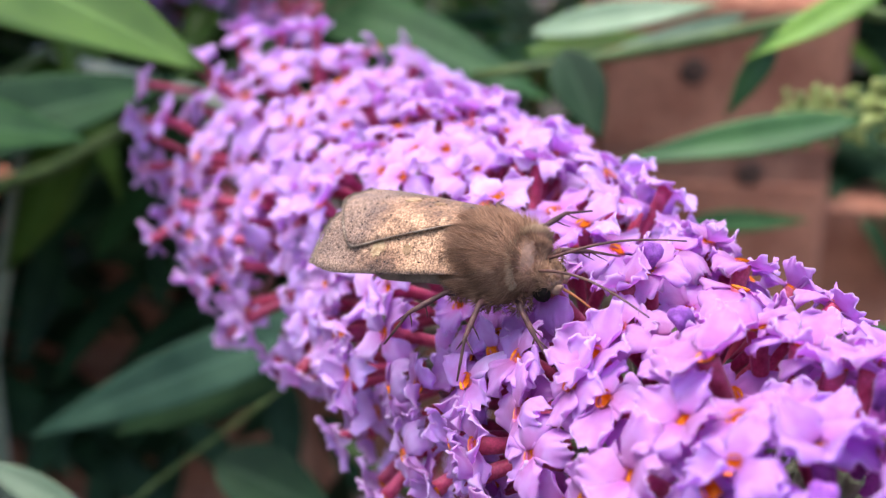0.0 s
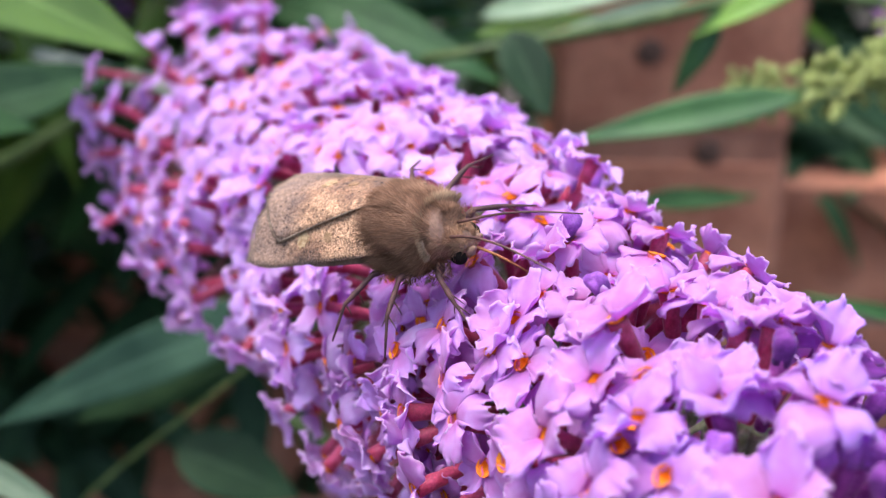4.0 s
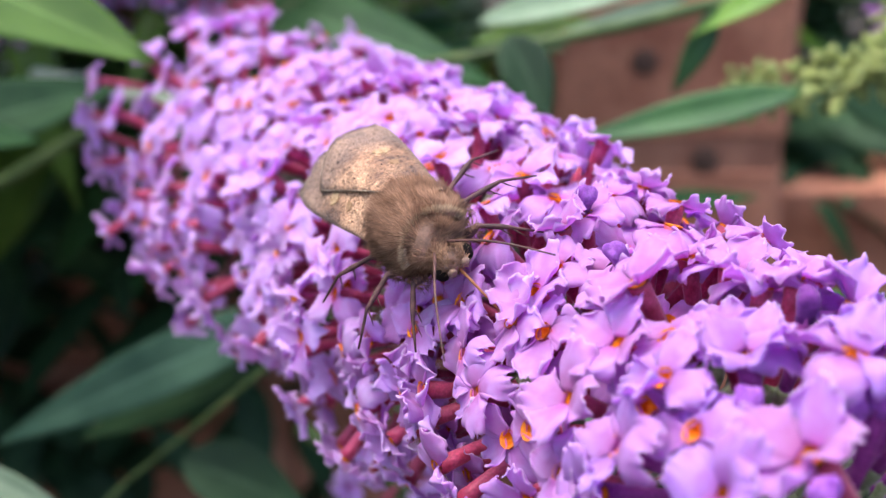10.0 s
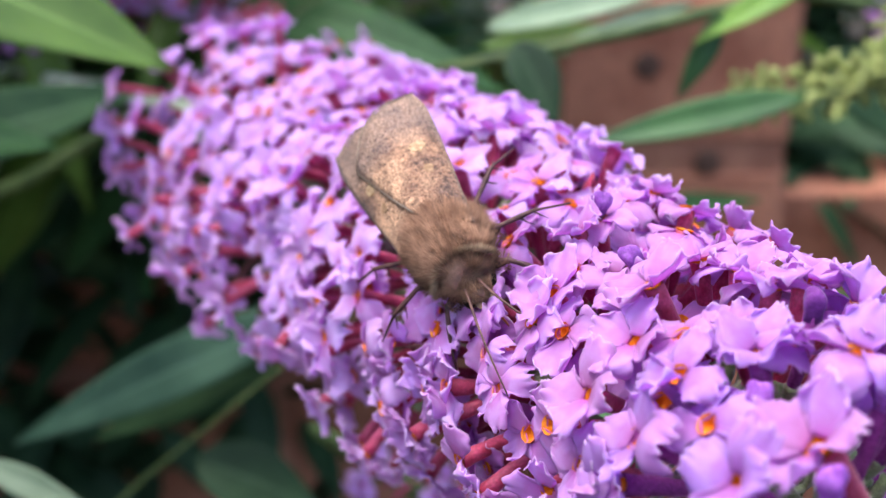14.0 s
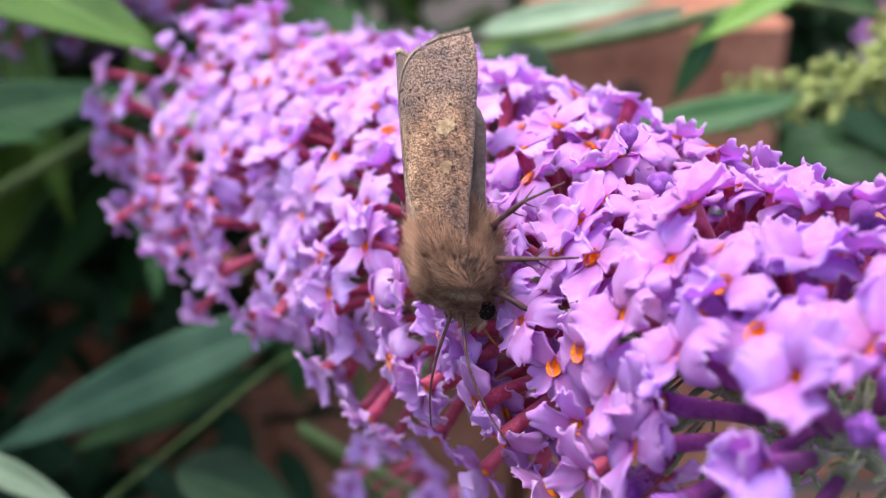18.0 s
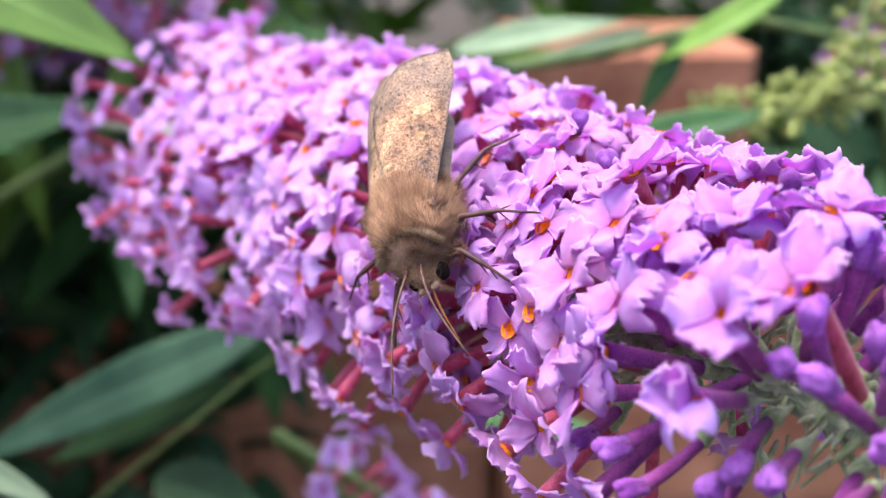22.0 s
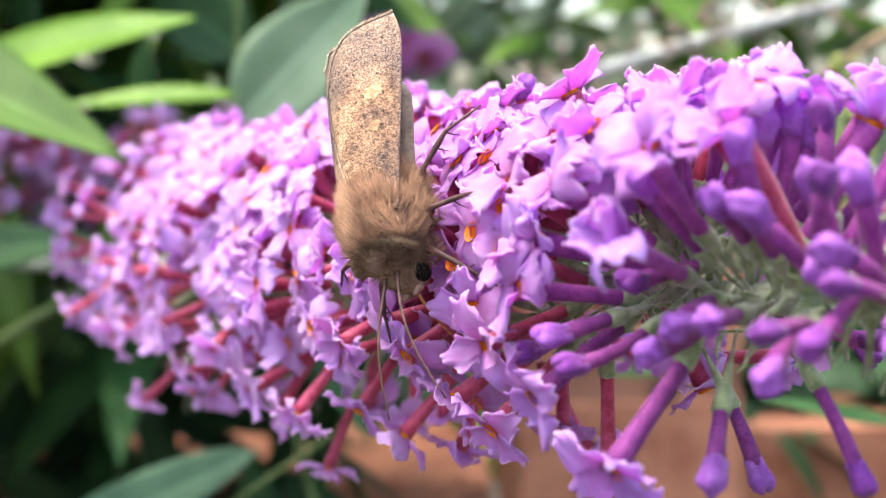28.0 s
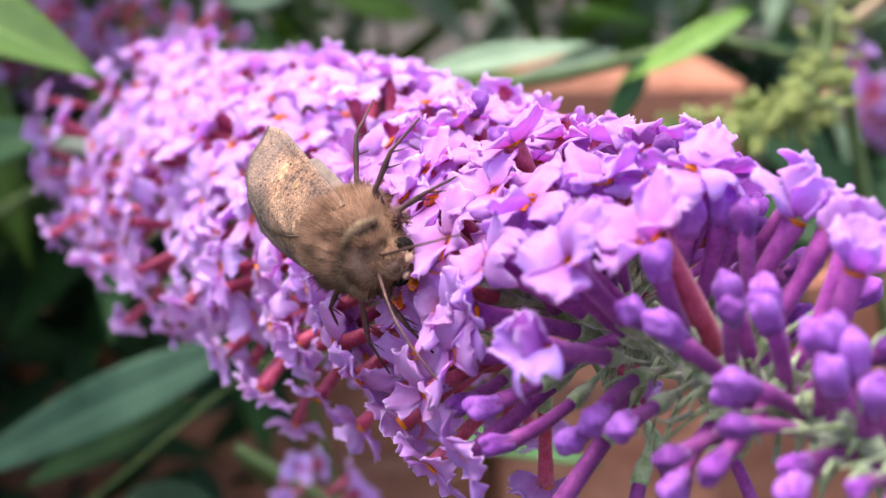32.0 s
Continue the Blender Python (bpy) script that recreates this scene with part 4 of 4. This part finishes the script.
def branch(name, label, stem, leaves, thick=0.14, material=None, category="branch", roots=()):
    """A shoot: a stem through points (cm) and leaves (base, tip, up, width, material, bend)."""
    stem = list(roots) + list(stem)
    pts = [Vector(p) * C for p in stem]
    rad = [(thick * (1 - 0.5 * k / max(1, len(pts) - 1))) * C for k in range(len(pts))]
    shoot = tagged(new(name), label, category)
    shoot.location = pts[0]
    back = Matrix.Translation(-pts[0])
    v, f = tube_along([p - pts[0] for p in pts], rad, 8)
    part("stem", mesh_from("stem", v, f, material or M_STEM), shoot)
    for k, (base, tip, up, width, mat, bend) in enumerate(leaves):
        length = (Vector(tip) - Vector(base)).length
        v, f, al = leaf_piece(length, width, bend, seed=k + int(length * 10), nu=16, nv=8)
        part("leaf", mesh_from("leaf", v, f, mat, along=al), shoot, back @ leaf_pose(base, tip, up))
    return shoot


branch("shoot", "leafy shoot with broad lime and grey-green leaves", [(-6.77, 24.17, 104.78), (-5.76, 23.64, 108.90), (-4.97, 22.94, 111.60), (-4.62, 22.46, 116.14)],
       [((-11.63, 21.01, 111.33), (-5.70, 21.09, 112.93), (0.1, -0.5, 0.85), 2.3, M_LEAF_LIME, 0.03),
        ((-4.68, 20.75, 110.22), (-1.37, 21.09, 113.58), (0.3, -0.9, 0.2), 2.4, M_LEAF_PALE, 0.03),
        ((-4.53, 19.82, 110.84), (-8.79, 18.88, 110.81), (0.1, -0.5, 0.85), 0.8, M_LEAF_LIME, 0.06),
        ((-5.10, 25.00, 111.97), (-7.92, 25.35, 114.51), (-0.2, -0.9, 0.3), 2.2, M_LEAF, 0.03)], thick=0.16, roots=[(0, 30, 0), (-2, 28, 90), (-4.5, 25, 104)])
branch("twig", "bare arching brown twig", [(12.70, 19.69, 111.71), (11.30, 19.57, 110.61), (10.31, 19.49, 109.86), (9.75, 19.41, 109.25)], [], thick=0.28, material=M_TWIG, roots=[(24, 34, 0), (20, 28, 80)])
branch("twig", "bare arching brown twig", [(14.40, 23.90, 113.20), (12.34, 23.81, 112.28), (10.75, 23.70, 111.20)], [], thick=0.22, material=M_TWIG, roots=[(27, 37, 0), (24, 32, 80)])
# a shoot with the broad leaves below and beside the spike
branch("shoot", "leafy butterfly-bush shoot with long grey-green leaves", [(-9.21, 14.27, 98.03), (-7.43, 14.38, 99.75), (-5.59, 14.42, 101.31), (-4.05, 14.38, 102.65), (-1.99, 14.37, 104.06)],
       [((-3.58, 14.84, 103.57), (-10.92, 15.28, 100.10), (0.15, -0.75, 0.65), 1.35, M_LEAF_BLUE, 0.06),
        ((-4.25, 14.75, 102.20), (-9.85, 16.96, 99.48), (0.2, -0.6, 0.8), 1.2, M_LEAF_DARK, 0.1),
        ((0.35, 13.71, 102.13), (3.77, 12.62, 101.93), (0.1, -0.5, 0.85), 0.8, M_LEAF, 0.06),
        ((-6.26, 14.50, 100.17), (-3.49, 14.15, 99.25), (0.2, -0.6, 0.8), 1.6, M_LEAF_DARK, 0.1)], thick=0.06, roots=[(-32, 24, 0), (-18, 17, 84)])
branch("shoot", "slender green shoot with one pointed pale green leaf", [(-13.5, 12.5, 98.0), (-13.2, 12.0, 100.0), (-7.62, 7.12, 104.59)],
       [((-7.62, 7.12, 104.59), (-5.85, 6.81, 103.82), (0.1, -0.7, 0.7), 0.46, M_LEAF_PALE, 0.04)], roots=[(-36, 18, 0), (-22, 14, 85)])
branch("shoot", "butterfly-bush shoot with a broad bright green leaf", [(-12.5, 11.5, 104.0), (-11.8, 10.6, 109.0), (-10.6, 9.8, 113.4)],
       [((-10.8, 9.6, 112.6), (-4.74, 10.20, 109.97), (0.1, -0.55, 0.85), 2.5, M_LEAF_OLIVE, 0.06),
        ((-11.8, 10.6, 108.6), (-7.73, 13.22, 108.03), (0.1, -0.5, 0.85), 1.8, M_LEAF, 0.1),
        ((-11.9, 11.5, 107.5), (-7.16, 17.55, 108.00), (0.0, -0.8, 0.6), 1.8, M_LEAF_DARK, 0.05)], roots=[(-38, 18, 0), (-22, 13, 96)])
branch("shoot", "leafy shoot with drooping dark green leaves against the bricks", [(9.81, 18.32, 109.02), (6.57, 17.51, 109.68), (3.30, 17.24, 108.92), (0.84, 16.10, 108.70), (-1.02, 16.00, 108.39)],
       [((0.71, 15.69, 109.03), (1.51, 14.62, 107.61), (0.2, -0.95, 0.1), 1.05, M_LEAF_DARK, 0.06),
        ((7.28, 17.21, 110.32), (4.38, 16.12, 108.79), (-0.6, -0.7, 0.3), 0.7, M_LEAF_LIME, -0.06),
        ((4.91, 16.36, 109.43), (4.02, 15.73, 107.76), (0.3, -0.9, 0.1), 0.6, M_LEAF, 0.05),
        ((6.36, 14.78, 108.10), (1.73, 14.48, 107.25), (0.1, -0.7, 0.6), 0.75, M_LEAF, 0.05),
        ((0.18, 18.28, 108.80), (4.20, 18.58, 109.65), (0.0, -0.7, 0.7), 0.75, M_LEAF_PALE, 0.06),
        ((0.05, 18.53, 108.33), (2.99, 18.72, 108.88), (0.0, -0.7, 0.7), 0.5, M_LEAF_LIME, 0.05),
        ((4.61, 17.94, 109.39), (1.37, 17.11, 108.54), (0.1, -0.8, 0.5), 0.42, M_LEAF_PALE, 0.03),
        ((4.08, 19.70, 104.10), (7.00, 19.74, 104.25), (0.0, -0.9, 0.4), 0.55, M_LEAF, 0.05),
        ((8.23, 11.43, 104.90), (5.88, 11.61, 105.35), (0.0, -0.9, 0.4), 0.28, M_LEAF, 0.04),
        ((8.57, 20.98, 107.56), (10.89, 20.17, 105.45), (0.2, -0.8, 0.5), 1.8, M_LEAF_DARK, 0.1)], thick=0.2, roots=[(22, 30, 0), (19, 24, 80)])


def bud_panicle(stem, seed, count, spread, label, stalk=None, pods=None, thick=0.1):
    """A spent or unopened panicle: a stem set with small yellow-green capsules."""
    rnd = random.Random(seed)
    pts = [Vector(p) * C for p in stem]
    head = tagged(new("bud_panicle"), label, "flower", group="bud panicles")
    head.location = pts[0]
    v, f = tube_along([p - pts[0] for p in pts], [thick * C] * len(pts), 6)
    part("stem", mesh_from("stem", v, f, stalk or M_STEM), head)
    pod = mesh_from("capsule", *lathe([(0.02, -0.2), (0.05, 0), (0.085, 0.1), (0.06, 0.2), (0.01, 0.26)], 6), pods or M_YELLOW)
    for k in range(count):
        u = rnd.random() * (len(pts) - 1)
        i = min(int(u), len(pts) - 2)
        p = pts[i].lerp(pts[i + 1], u - i) - pts[0]
        d = Vector((rnd.gauss(0, 1), rnd.gauss(0, 1), rnd.gauss(0, 1))).normalized()
        part("capsule", pod, head, facing((p / C) + d * rnd.uniform(0.1, spread), d, 0, rnd.uniform(0.8, 1.4)))
    return head


bud_panicle([(6.70, 14.78, 108.09), (7.59, 14.85, 108.29), (8.38, 15.21, 109.28), (8.63, 15.96, 111.26)], 3, 110, 0.6, "yellow-green panicle of small unopened buds")
bud_panicle([(4.98, 16.70, 107.49), (6.29, 15.77, 107.90), (7.48, 14.91, 108.45), (8.32, 14.00, 108.88)], 4, 110, 0.5, "thin side panicle of greenish buds")
bud_panicle([(2.77, 24.72, 110.80), (5.15, 24.77, 111.56), (8.32, 24.82, 112.47), (11.80, 24.87, 113.38)], 5, 130, 1.3, "grey-stemmed panicle of faded brownish-pink buds", M_STALK_GREY, M_FADED, 0.2)


def far_spike(place, way, length, radius, seed, count, label, root=(-34, 6, -16), petal=None):
    """A blossoming spike some way off: stem, and its florets massed."""
    rnd = random.Random(seed)
    base, way = Vector(place), Vector(way).normalized()
    sp = tagged(new("flower_spike"), label, "flower", group="flower spikes in the background")
    sp.location = base * C
    part("stem", mesh_from("stem", *tube_along([Vector((root[0] * C, root[1] * C, -base.z * C)), Vector(root) * C, (Vector(root) * 0.3 - way * 3) * C, way * -1 * C, way * length * C], [0.4 * C, 0.3 * C, 0.2 * C, 0.15 * C, 0.05 * C], 6), M_STEM), sp)
    pieces, along, tubes = [], [], []
    side = way.orthogonal().normalized()
    other = way.cross(side)
    for k in range(count):
        s, a = rnd.random(), rnd.uniform(0, 6.283)
        out = side * math.cos(a) + other * math.sin(a)
        r = radius * (1 - 0.65 * s) * rnd.uniform(0.7, 1.05)
        d = (out + way * rnd.uniform(-0.2, 0.6)).normalized()
        m = facing(way * s * length + out * r, d, rnd.uniform(0, 90), 1.0)
        tubes.append(([m @ (Vector(p) - Vector((0, 0, 0.93 * C))) for p in TUBES[0][0]], TUBES[0][1]))
        for q in range(4):
            mm = m @ petal_turn(rnd, q, -8)
            v, f, al = PETALS_FAR[rnd.randrange(len(PETALS_FAR))]
            pieces.append(([mm @ Vector(p) for p in v], f))
            along += al
    tagged(part("massed_petals", mesh_from("massed_petals", *joined(pieces), petal or M_PETAL_FAR, along=along), sp), kind="stuff")
    tagged(part("massed_tubes", mesh_from("massed_tubes", *joined(tubes), M_TUBE), sp), kind="stuff")
    return sp


far_spike((-6.40, 27.59, 109.16), (-0.9, 0.3, -0.35), 9, 1.7, 21, 120, "blurred lilac flower spike behind the leaves")
far_spike((-10.99, 24.68, 108.42), (-0.8, 0.2, 0.1), 7, 1.6, 22, 90, "blurred lilac flower spike behind the leaves")
far_spike((-3.5, 30.99, 112.5), (0.8, 0.3, -0.05), 4.5, 1.5, 23, 60, "magenta-pink flower spike fading to brown at its tip", root=(5, 22, -12), petal=M_PETAL_PINK)
far_spike((12.9, 28.6, 107.7), (0.6, 0.1, -0.45), 5.5, 1.3, 24, 90, "blurred lilac flower spike hanging before the low wall", root=(24, 4, 3))
far_spike((-2.29, 11.01, 102.35), (0.8, -0.2, -0.4), 3.6, 0.8, 25, 24, "small lilac flower spike hanging below the large one", root=(8, 12, -14))
far_spike((-4.78, 21.62, 109.10), (-0.9, 0.3, 0.1), 8, 1.6, 26, 90, "blurred purple flower spike behind the leaves")


def hedge(name, label, lo, hi, count, mats, seed, size=(5, 9), stems=14, bias=(0, -0.3, 0.8), stem_to=1.0):
    """A leafy mass: upright stems and many lance-shaped leaves, massed by material."""
    rnd = random.Random(seed)
    lo, hi = Vector(lo), Vector(hi)
    shrub = tagged(new(name), label, "shrub")
    shrub.location = ((lo + hi) / 2).xy.to_3d() * C
    off = shrub.location
    for k in range(stems):
        x, y = rnd.uniform(lo.x, lo.x + stem_to * (hi.x - lo.x)), hi.y - rnd.uniform(0, 2)
        p = [Vector((x + rnd.uniform(-4, 4) * q, y + rnd.uniform(-1, 1) * q, hi.z * q / 4 - (3 if q == 0 else 0))) * C - off for q in range(5)]
        part("stem", mesh_from("stem", *tube_along(p, [0.5 * C, 0.42 * C, 0.35 * C, 0.25 * C, 0.12 * C], 6), M_BARK), shrub)
    for mi, mat in enumerate(mats):
        pieces, along = [], []
        kinds = [leaf_piece(rnd.uniform(*size), rnd.uniform(1.3, 2.2), rnd.uniform(0.05, 0.25), seed=k, nu=7, nv=4) for k in range(6)]
        for k in range(count // len(mats)):
            p = Vector((rnd.uniform(lo.x, hi.x), rnd.uniform(lo.y, hi.y), rnd.uniform(lo.z, hi.z)))
            d = Vector((rnd.uniform(-1, 1), rnd.uniform(-1, 1), rnd.uniform(-0.8, 0.35))).normalized()
            up = Vector(bias) + Vector((rnd.uniform(-.5, .5), rnd.uniform(-.5, .5), rnd.uniform(-.5, .5)))
            m = Matrix.Translation(-off) @ leaf_pose(p, p + d, up)
            v, f, al = kinds[rnd.randrange(6)]
            pieces.append(([m @ Vector(q) for q in v], f))
            along += al
        tagged(part("leaves", mesh_from("leaves", *joined(pieces), mat, along=along), shrub), kind="stuff")
    return shrub


hedge("shrub", "dark leafy shrub in front of the shaded wall", (-45, 24, 103), (-6, 36, 113), 300, [M_LEAF, M_LEAF, M_LEAF_OLIVE], 31, stems=6, stem_to=0.4)
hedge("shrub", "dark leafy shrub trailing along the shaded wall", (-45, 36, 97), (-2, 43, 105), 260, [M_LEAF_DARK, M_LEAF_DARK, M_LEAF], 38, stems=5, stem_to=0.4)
# added dark leaves that stand in for deep shade on the wall
hedge("trailing_plant", "dark foliage added to darken the shaded wall", (-40, 38, 84), (-6, 43, 96), 170, [M_LEAF_DARK, M_LEAF_DARK], 41, (4, 7), stems=3, stem_to=0.4)
# added leafy mass outside the view; it keeps sky light off the left wall
hedge("shrub", "unseen leafy mass added left of the view to shade the wall", (-72, -4, 50), (-27, 41, 124), 2200, [M_LEAF_DARK, M_LEAF, M_LEAF_OLIVE], 39, stems=8)
# added foliage above the view, there only to shade the left
hedge("shrub", "unseen leafy mass added above the view to shade the left side", (-70, 8, 124), (-30, 32, 150), 900, [M_LEAF, M_LEAF_DARK], 34)
# added canopy, mostly above the view, that casts shade on the left wall
hedge("shrub", "green leaf canopy added over the left wall to shade it", (-62, 26, 115.5), (-3, 46, 136), 2200, [M_LEAF, M_LEAF, M_LEAF_OLIVE, M_LEAF_LIME], 37, stems=6, stem_to=0.4)
hedge("hedge", "bright green leafy hedge behind the low wall", (-80, 60, 70), (80, 92, 160), 4400, [M_LEAF_LIME, M_LEAF_PALE, M_LEAF_LIME, M_LEAF_PALE], 32, (7, 13), 24, bias=(0, -0.6, 0.7))
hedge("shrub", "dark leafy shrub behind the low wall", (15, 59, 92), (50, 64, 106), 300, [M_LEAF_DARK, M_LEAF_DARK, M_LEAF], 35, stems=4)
# dark greenery, also laid over the sunlit wall top to darken it
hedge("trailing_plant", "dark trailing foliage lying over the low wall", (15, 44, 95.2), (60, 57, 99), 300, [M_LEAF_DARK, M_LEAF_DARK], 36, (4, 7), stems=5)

# ---- brick wall, with its bricks ----
build_wall("wall_low", "low weathered brick wall behind the shrub", 14.2, 110, FACE + 4, 95.6, 80)
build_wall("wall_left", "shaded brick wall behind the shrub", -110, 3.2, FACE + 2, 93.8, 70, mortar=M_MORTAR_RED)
build_wall("wall_pier", "taller orange brick pier of the garden wall", 3.6, 13.9, FACE, 105.5, 70, header=True, mortar=M_MORTAR_RED, recess=0.12)

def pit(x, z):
    """A low dark disc on the pier's face; a pit's shade put in as colour."""
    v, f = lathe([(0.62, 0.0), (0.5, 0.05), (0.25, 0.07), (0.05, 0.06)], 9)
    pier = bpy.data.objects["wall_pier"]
    part("burnt_pit", mesh_from("burnt_pit", v, f, M_PIT), pier, pose(x * C, (FACE + 0.0) * C, z * C, 90, 0, 0), "dark disc painted for a pit in the brick")


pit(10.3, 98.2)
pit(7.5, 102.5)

MOTH_PATH = [
    (0, -0.001, 0.741, 110.654, 0.833, -0.549, 0.059, -0.277, -0.322, 0.905),
    (1.5, -0.055, 0.739, 110.685, 0.808, -0.573, 0.139, -0.373, -0.314, 0.873),
    (3.5, -0.025, 0.569, 110.741, 0.809, -0.576, 0.119, -0.390, -0.372, 0.842),
    (5.5, -0.411, 1.253, 110.756, 0.710, -0.584, 0.394, -0.698, -0.506, 0.507),
    (6, -0.390, 0.988, 110.703, 0.685, -0.647, 0.333, -0.664, -0.368, 0.651),
    (6.5, -0.362, 0.781, 110.650, 0.581, -0.775, 0.249, -0.584, -0.184, 0.791),
    (7, -0.315, 0.597, 110.577, 0.532, -0.844, 0.068, -0.479, -0.234, 0.846),
    (7.5, -0.226, 0.554, 110.446, 0.550, -0.827, -0.112, -0.372, -0.363, 0.854),
    (8, -0.148, 0.662, 110.345, 0.622, -0.755, -0.208, -0.357, -0.510, 0.782),
    (8.5, -0.064, 0.507, 110.485, 0.636, -0.762, -0.125, -0.381, -0.451, 0.807),
    (9, -0.392, 0.491, 110.568, 0.427, -0.904, 0.008, -0.527, -0.242, 0.815),
    (9.5, -0.464, 0.570, 110.500, 0.398, -0.918, 0.002, -0.543, -0.234, 0.807),
    (10, -0.339, 0.422, 110.458, 0.477, -0.874, -0.094, -0.473, -0.346, 0.810),
    (10.5, -0.395, 0.533, 110.268, 0.449, -0.851, -0.273, -0.427, -0.473, 0.771),
    (11, -0.344, 0.617, 110.188, 0.448, -0.772, -0.451, -0.361, -0.617, 0.699),
    (11.5, -0.361, 0.403, 110.111, 0.399, -0.752, -0.525, -0.442, -0.659, 0.608),
    (12, -0.332, 0.334, 110.157, 0.408, -0.767, -0.495, -0.462, -0.641, 0.612),
    (12.5, -0.361, 0.307, 110.134, 0.406, -0.742, -0.533, -0.483, -0.669, 0.565),
    (13, -0.311, 0.265, 110.171, 0.405, -0.776, -0.483, -0.485, -0.630, 0.606),
    (13.5, -0.333, 0.383, 110.162, 0.405, -0.805, -0.434, -0.499, -0.592, 0.633),
    (14, -0.285, 0.441, 110.161, 0.437, -0.786, -0.437, -0.473, -0.614, 0.631),
    (14.5, -0.513, 0.509, 110.430, 0.266, -0.955, -0.132, -0.545, -0.263, 0.796),
    (16.5, -0.515, 0.271, 110.055, 0.188, -0.853, -0.487, -0.432, -0.517, 0.738),
    (17, -0.565, 0.024, 109.846, -0.013, -0.681, -0.733, -0.579, -0.592, 0.560),
    (17.5, -0.504, -0.052, 109.762, 0.064, -0.597, -0.800, -0.632, -0.644, 0.430),
    (18, -0.562, -0.004, 109.553, 0.118, -0.305, -0.945, -0.782, -0.615, 0.101),
    (18.5, -0.536, 0.067, 109.535, 0.140, -0.291, -0.947, -0.785, -0.616, 0.073),
    (19, -0.567, -0.055, 109.525, 0.105, -0.294, -0.950, -0.741, -0.660, 0.122),
    (19.5, -0.680, -0.049, 109.577, -0.008, -0.623, -0.782, -0.521, -0.665, 0.535),
    (20, -0.845, 0.016, 109.700, -0.130, -0.675, -0.726, -0.351, -0.654, 0.670),
    (20.5, -0.958, 0.111, 109.475, -0.209, -0.480, -0.852, -0.590, -0.633, 0.502),
    (21, -0.777, 0.035, 109.741, -0.106, -0.740, -0.664, -0.581, -0.496, 0.645),
    (21.5, -0.721, -0.035, 109.756, -0.024, -0.778, -0.627, -0.614, -0.484, 0.624),
    (22, -0.608, -0.273, 109.735, 0.044, -0.792, -0.609, -0.658, -0.482, 0.578),
    (22.5, -0.131, -0.738, 109.586, 0.375, -0.535, -0.757, -0.639, -0.741, 0.207),
    (23, -0.125, -0.597, 109.359, 0.369, -0.380, -0.848, -0.654, -0.755, 0.054),
    (23.5, -0.187, -0.548, 109.327, 0.279, -0.401, -0.873, -0.693, -0.713, 0.106),
    (24, -0.194, -0.639, 109.267, 0.274, -0.437, -0.857, -0.707, -0.696, 0.129),
    (24.5, -0.227, -0.236, 109.214, 0.255, -0.444, -0.859, -0.715, -0.684, 0.142),
    (26.5, -0.211, -1.036, 109.319, 0.256, -0.594, -0.763, -0.713, -0.648, 0.266),
    (27, -0.228, -0.573, 109.247, 0.263, -0.405, -0.876, -0.725, -0.682, 0.098),
    (27.5, -0.143, -0.864, 109.259, 0.310, -0.459, -0.833, -0.713, -0.691, 0.115),
    (28, -0.318, -0.735, 109.273, 0.157, -0.498, -0.853, -0.756, -0.616, 0.220),
    (28.5, -0.657, -0.686, 109.408, -0.133, -0.630, -0.765, -0.721, -0.468, 0.511),
    (29, -0.613, -0.501, 109.408, -0.121, -0.627, -0.770, -0.776, -0.424, 0.467),
    (29.5, -0.574, -0.713, 109.447, -0.070, -0.694, -0.716, -0.841, -0.344, 0.416),
    (30, -0.622, -0.423, 109.456, -0.100, -0.682, -0.724, -0.846, -0.325, 0.423),
    (30.5, -0.666, -0.172, 109.382, -0.093, -0.661, -0.744, -0.918, -0.232, 0.321),
    (31, -0.249, -0.831, 109.379, 0.422, -0.785, -0.453, -0.900, -0.422, -0.108),
    (31.5, 0.040, -1.190, 109.870, 0.499, -0.845, -0.191, -0.849, -0.432, -0.305),
    (32, 0.051, -1.159, 109.892, 0.527, -0.842, -0.118, -0.838, -0.537, 0.093)]


def motions():
    rows = []
    for t, x, y, z, fx, fy, fz, ux, uy, uz in MOTH_PATH:
        f, u = Vector((fx, fy, fz)).normalized(), Vector((ux, uy, uz))
        r = f.cross(u).normalized()
        m = Matrix((r, f, r.cross(f))).transposed().to_4x4()
        m.translation = Vector((x, y, z)) * C
        rows.append((t, m))
    rows.append((32.0, rows[-1][1])) if rows[-1][0] < 32 else None
    walk(moth, rows)
    # legs step and feelers sweep while the moth turns about
    for k, (ob, root, swing) in enumerate(MOVING):
        r = root * C
        steps = []
        for t, _ in rows:
            a = swing * math.sin(2.3 * t + 1.9 * k)
            steps.append((t, pose(r.x, r.y, r.z, 0.3 * a, 0, a) @ pose(-r.x, -r.y, -r.z)))
        walk(ob, steps)


motions()
